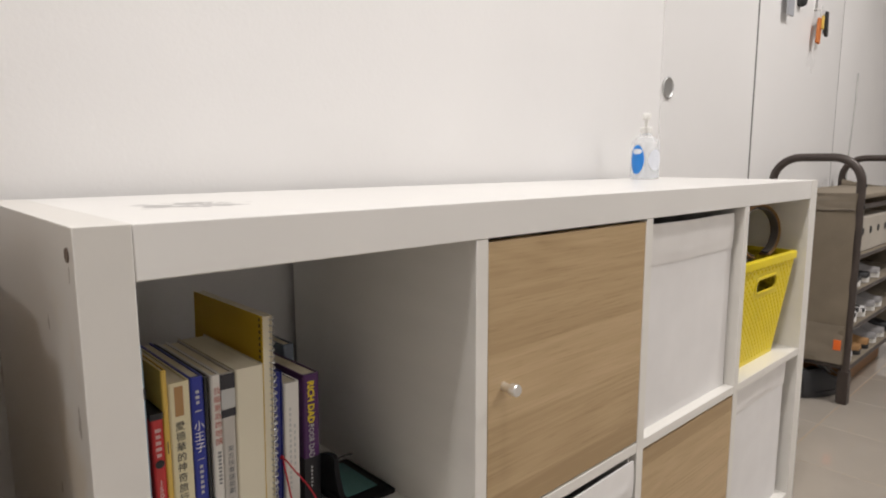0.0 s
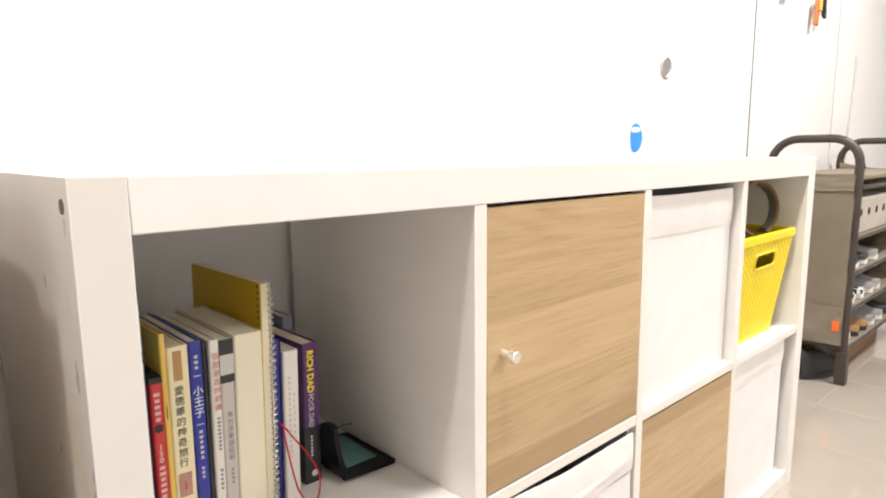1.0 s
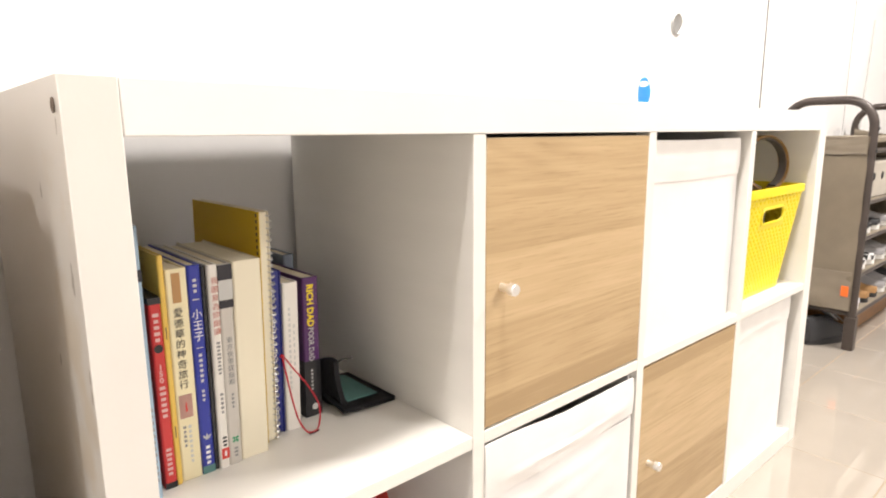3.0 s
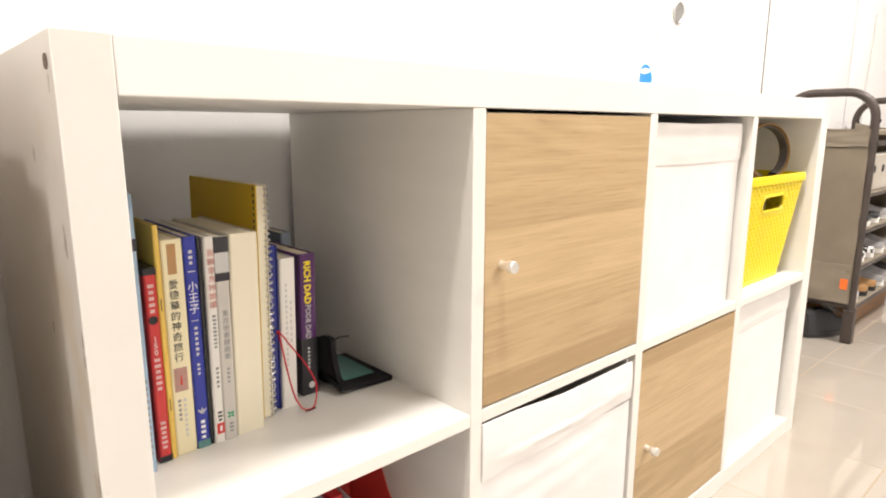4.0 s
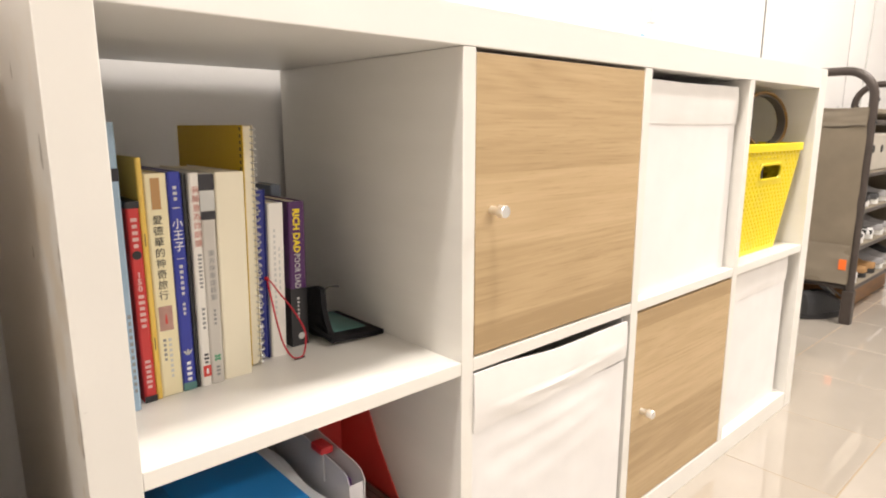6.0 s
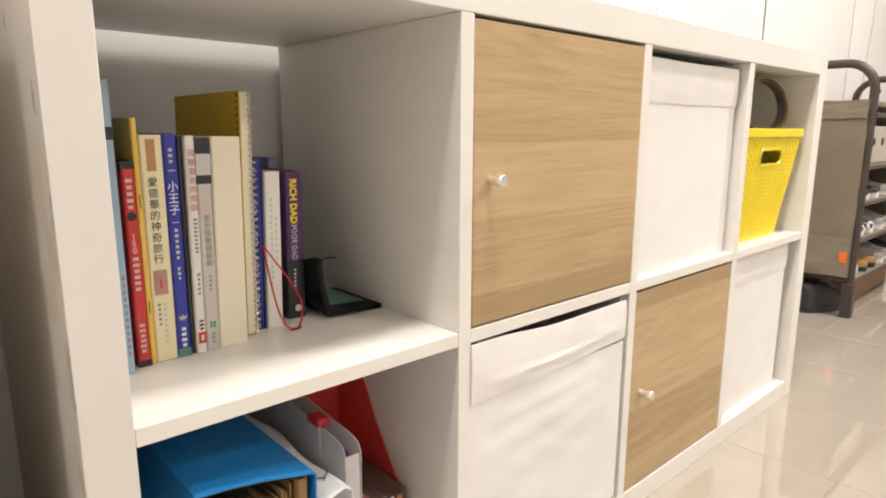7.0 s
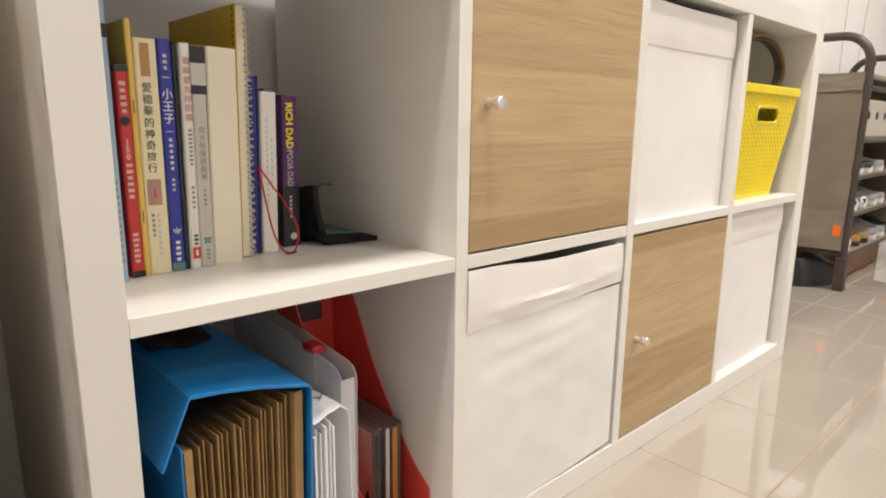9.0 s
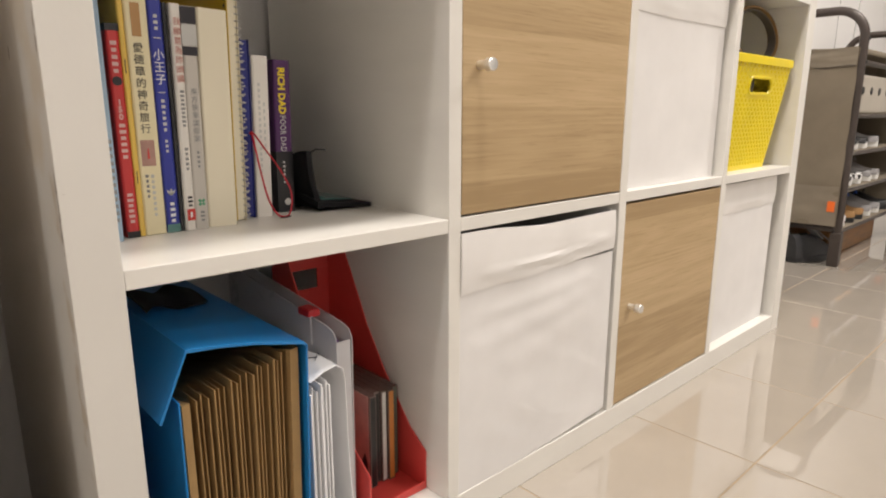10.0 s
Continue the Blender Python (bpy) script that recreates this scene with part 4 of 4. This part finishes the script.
for x in (RX0, RX1):
    part("end_frame", arch(x), STEEL, rack, "arched dark metal tube")
    for y in (RYF, RYB):
        part("leg", box(x - 0.017, x + 0.017, y - 0.017, y + 0.017, 0.0, 0.115, 0.004), STEEL, rack)
        for z in (0.115, 0.665, 0.735):
            part("bolt", turned(lathe([(0.0055, 0), (0.005, 0.003)], 10), pose(x, y - 0.0125, z, 90)), BLACKRUBBER, rack)


def canvas(x, y0, y1, z0, z1, amp, seed, top_sag=0.0):
    return sheet(lambda u, v: (x + amp * noise.noise(Vector((u * 2.5, v * 3.5, seed))) - 0.004 * math.sin(math.pi * u), y0 + (y1 - y0) * u, z0 + (z1 - z0) * v - top_sag * (math.sin(math.pi * u) + 2.0 * u) * v), 16, 24, 0.003)


for x, s in ((RX0 - 0.012, 1.0), (RX1 - 0.012, 5.0)):
    c = part("canvas_end", canvas(x, RYB - 0.004, RYF + 0.004, 0.135, 0.734, 0.010, s, 0.012), RACKCLOTH, rack, "taupe canvas panel, slightly creased")
    part("top_hem", canvas(x - 0.004, RYB - 0.006, RYF + 0.008, 0.652, 0.736, 0.006, s + 2, 0.012), RACKBAND, c)
    part("lower_pocket", canvas(x - 0.004, RYB - 0.006, RYF + 0.008, 0.137, 0.268, 0.006, s + 3), RACKBAND, c)
    part("seam", tube([(x - 0.009, RYB - 0.01 + (RYF - RYB + 0.02) * k / 12, 0.652 - 0.004 * math.sin(k)) for k in range(13)], 0.0012, 5), STEEL, c)
    part("tag", box(x - 0.012, x - 0.009, RYF + 0.012, RYF + 0.034, 0.185, 0.220, 0.001), ORANGE, c, "small orange fabric tag")
SHELVES = (0.125, 0.262, 0.385, 0.505)
for z in SHELVES:
    part("shelf", box(RX0 + 0.006, RX1 - 0.006, RYF - 0.004, RYB, z - 0.012, z, 0.003), RACKBAND, rack, "taupe canvas shelf")
    part("shelf_rail", tube([(RX0, RYF - 0.002, z - 0.008), (RX1, RYF - 0.002, z - 0.008)], 0.0075, 8), STEEL, rack)
part("top_shelf", box(RX0 + 0.006, RX1 - 0.006, RYF - 0.008, RYB, 0.690, 0.708, 0.006, 2), RACKBAND, rack, "taupe canvas top")
part("top_rail", tube([(RX0, RYF, 0.665), (RX1, RYF, 0.665)], 0.009, 8), STEEL, rack)
part("back_canvas", sheet(lambda u, v: (RX0 + (RX1 - RX0) * u, RYB - 0.002, 0.13 + 0.57 * v), 4, 4, 0.003), RACKCLOTH, rack)
part("cross_rail", tube([(RX0, RYF, 0.125), (RX0, RYB, 0.125)], 0.010, 8), STEEL, rack)

ob = thing("fabric_bin", "grey canvas bin with punched round holes on the rack", "storage box", (RX0 + 0.11, RYF + 0.004, 0.5055))
part("bin_body", box(-0.08, 0.34, 0.0, 0.25, 0, 0.125, 0.008, 2), mat("pale_grey_canvas", (0.42, 0.385, 0.33), 0.9, var=0.06, bump=0.3), ob)
for k in range(4):
    part("eyelet", turned(lathe([(0.013, 0), (0.012, 0.002)], 14), pose(-0.03 + 0.10 * k, -0.0005, 0.074, 90)), BLACKRUBBER, ob)


def shoe(label, at, rz, upper, sole, accent, length=0.26):
    """A low shoe: lofted upper with an open collar, welted sole, tongue and laces; the toe points to -y."""
    s = thing("shoe", label, "shoe", at, rz, group="shoes on the rack")
    n = 14
    bm, rings = bmesh.new(), []
    for i in range(n + 1):
        u = i / n
        y = -length * 0.5 + length * u
        wid = 0.040 * (math.sin(math.pi * min(u * 1.5 + 0.12, 0.5)) if u < 0.35 else 1 - 0.30 * (u - 0.35) ** 1.2) * (1 if u < 0.93 else 0.86)
        top = 0.040 + 0.058 * min(1, max(0, (u - 0.12) / 0.5)) ** 1.3
        ring = []
        for k in range(11):
            a = math.pi * k / 10
            ring.append(bm.verts.new((wid * math.cos(a), y, 0.018 + (top - 0.018) * math.sin(a) ** 0.7)))
        rings.append(ring)
    for a, c in zip(rings, rings[1:]):
        for k in range(10):
            if c is not rings[-1] and a in rings[8:12] and k in (4, 5):
                continue
            bm.faces.new((a[k], a[k + 1], c[k + 1], c[k]))
    bm.faces.new(rings[0])
    bm.faces.new(rings[-1][::-1])
    bmesh.ops.recalc_face_normals(bm, faces=bm.faces[:])
    part("upper", bm, upper, s)
    out = []
    for i in range(24):
        a = 2 * math.pi * i / 24
        out.append(((0.044 + 0.003 * math.sin(a)) * math.cos(a), length * 0.51 * math.sin(a), 0.0003))
    part("sole", extruded(out, (0, 0, 0.022), 0.002), sole, s)
    part("tongue", sheet(lambda u, v: (-0.016 + 0.032 * u, -0.02 + 0.055 * v, 0.070 + 0.042 * v + 0.004 * math.sin(3.1 * u)), 4, 6, 0.004), accent, s)
    for k in range(4):
        part("lace", tube([(-0.020, -0.045 + 0.016 * k, 0.066 + 0.010 * k), (0, -0.047 + 0.016 * k, 0.078 + 0.010 * k), (0.020, -0.045 + 0.016 * k, 0.066 + 0.010 * k)], 0.0022, 5), accent, s)
    return s


def checker_cloth():
    m = mat("checked_canvas", (0.7, 0.7, 0.7), 0.8)
    nt = m.node_tree
    ch = nt.nodes.new("ShaderNodeTexChecker")
    ch.inputs["Scale"].default_value = 60
    ch.inputs["Color1"].default_value, ch.inputs["Color2"].default_value = (0.72, 0.71, 0.70, 1), (0.03, 0.03, 0.03, 1)
    co = nt.nodes.new("ShaderNodeTexCoord")
    nt.links.new(co.outputs["Object"], ch.inputs["Vector"])
    nt.links.new(ch.outputs["Color"], nt.nodes["Principled BSDF"].inputs["Base Color"])
    return m


SW, SBK, SBR, SBL, SGY = mat("white_shoe_leather", (0.72, 0.72, 0.74), 0.5), mat("black_shoe_leather", (0.02, 0.02, 0.022), 0.45), mat("tan_suede", (0.36, 0.20, 0.08), 0.85, var=0.15), mat("blue_shoe_mesh", (0.03, 0.10, 0.42), 0.7), mat("grey_shoe_mesh", (0.30, 0.29, 0.29), 0.8)
CHK = checker_cloth()
SOLEW = mat("white_rubber", (0.75, 0.74, 0.71), 0.6)
SY = RYF + 0.135
rows = [(0.125, ((0.090, "white leather trainer with blue tongue", SW, SOLEW, SBL), (0.200, "tan suede shoe with black sole", SBR, SBK, SBR), (0.300, "tan suede shoe with black sole", SBR, SBK, SBR), (0.42, "grey trainer with white sole and blue tongue", SGY, SOLEW, SBL), (0.53, "grey trainer with white sole and blue tongue", SGY, SOLEW, SBL), (0.65, "black leather shoe on the rack shelf", SBK, SBK, SBK))),
        (0.262, ((0.110, "black and white checked canvas shoe", CHK, SOLEW, SW), (0.215, "black and white checked canvas shoe", CHK, SOLEW, SW), (0.34, "grey mesh trainer on the rack shelf", SGY, SOLEW, SGY), (0.45, "grey mesh trainer on the rack shelf", SGY, SOLEW, SGY))),
        (0.385, ((0.120, "black leather shoe with pale sole", SBK, SOLEW, SBK), (0.225, "black leather shoe with pale sole", SBK, SOLEW, SBK), (0.36, "grey mesh trainer on the rack shelf", SGY, SOLEW, SW)))]
for z, items in rows:
    for k, (dx, lab, up, so, ac) in enumerate(items):
        shoe(lab, (RX0 + dx, SY, z + 0.0005), -4 + 3 * (k % 3), up, so, ac)
wood = thing("wooden_box", "low brown wooden box under the rack", "box", (2.72, 0.24, 0.0))
part("box_body", box(-0.22, 0.24, -0.09, 0.11, 0.0005, 0.085, 0.004), mat("brown_wood", (0.22, 0.105, 0.035), 0.5, var=0.25, scale=12, stretch=(1, 6, 6)), wood)
part("lid", box(-0.225, 0.245, -0.095, 0.115, 0.0855, 0.097, 0.003), mat("brown_wood_lid", (0.25, 0.12, 0.04), 0.5, var=0.25, scale=12, stretch=(1, 6, 6)), wood)
for k, (px, rz) in enumerate(((2.33, 70), (2.30, 96))):
    shoe("dark slipper tucked on the floor under the rack", (px + 0.03 * k, 0.185 + 0.105 * k, 0.0), rz, SBK, SBK, SGY, 0.25)

# ---- hanging on the door ----
hk = thing("key_bunch", "bunch of keys with an orange and yellow tag on a hook", "keys", (2.69, WY - 0.012, 1.395))
part("hook", merge(box(-0.012, 0.012, 0.004, 0.010, 0.0, 0.05, 0.003), tube([(0, 0.004, 0.008), (0, -0.010, 0.0), (0, -0.018, 0.006), (0, -0.018, 0.016)], 0.003, 8)), CHROME, hk)
part("ring", tube([(0.016 * math.cos(a * math.pi / 8), -0.016, -0.014 + 0.016 * math.sin(a * math.pi / 8)) for a in range(16)], 0.0014, 6, True), CHROME, hk)
part("orange_tag", turned(box(-0.018, 0.018, -0.022, -0.012, -0.13, -0.035, 0.004), pose(-0.012, 0, 0, 0, 8)), mat("orange_leather_tag", (0.55, 0.17, 0.04), 0.6, var=0.1), hk, "worn orange tag")
part("yellow_tag", turned(box(-0.012, 0.012, -0.028, -0.022, -0.075, -0.025, 0.003), pose(-0.006, 0, 0, 0, 4)), YELC, hk)
part("dark_fob", turned(box(-0.012, 0.012, -0.034, -0.024, -0.10, -0.005, 0.004), pose(0.016, 0, 0, 0, -6)), BLACKRUBBER, hk)
part("grey_card", turned(box(-0.022, 0.022, -0.018, -0.012, -0.085, -0.01, 0.003), pose(0.05, 0, 0, 0, -4)), mat("grey_card_sleeve", (0.33, 0.32, 0.33), 0.4), hk)
kt = thing("key_fob", "small dark key fob hanging from a hook", "keys", (2.505, WY - 0.012, 1.43))
part("hook", tube([(0, 0.002, 0.02), (0, -0.012, 0.0), (0, -0.018, 0.01)], 0.003, 8), CHROME, kt)
part("fob", lathe([(0.006, -0.05), (0.018, -0.044), (0.021, -0.03), (0.012, -0.014), (0.008, -0.002)], 14), BLACKRUBBER, kt)
sl = thing("card_sleeve", "grey card sleeve hanging from a hook", "card holder", (2.365, WY - 0.012, 1.43))
part("hook", tube([(0, 0.002, 0.02), (0, -0.012, 0.0), (0, -0.018, 0.01)], 0.003, 8), CHROME, sl)
part("sleeve", box(-0.030, 0.030, -0.016, -0.008, -0.105, -0.008, 0.003), mat("grey_sleeve", (0.36, 0.37, 0.40), 0.45), sl)

wc = thing("wall_cord", "thin grey cord hanging against the wall", "cord", (3.28, WY - 0.004, 0.86))
part("cord", tube([(0.07, 0, 0.36), (0.066, 0, 0.24), (0.05, 0, 0.12), (0.03, 0, 0.0), (0.02, 0, -0.3)], 0.003, 6), INKPALE, wc)

# ---- floor tiles, last ----
P, G = 0.3015, 0.0009
tile_me = mesh_from(box(G, P - G, G, P - G, -0.010, 0.0, 0.0008, 1), "floor_tile")
tile_me.materials.append(TILE)
near, far = [], bmesh.new()
TX, TY = 0.508, -0.200
for i in range(-9, 19):
    for j in range(-11, 3):
        x, y = TX + i * P, TY + j * P
        if x + P > X1 or x < X0 or y < Y0 or y + P > WY + 0.29:
            continue
        if -1.3 < x < 4.2 and -1.7 < y:
            t = new("floor_tile", tile_me)
            t.parent = floor
            t.location = (x, y, 0)
        else:
            bmesh.ops.create_cube(far, size=1, matrix=Matrix.LocRotScale((x + P / 2, y + P / 2, -0.005), None, (P - 2 * G, P - 2 * G, 0.01)))
fo = part("floor_tiles_beyond", far, TILE, floor, flat=True)
fo["kind"] = "stuff"
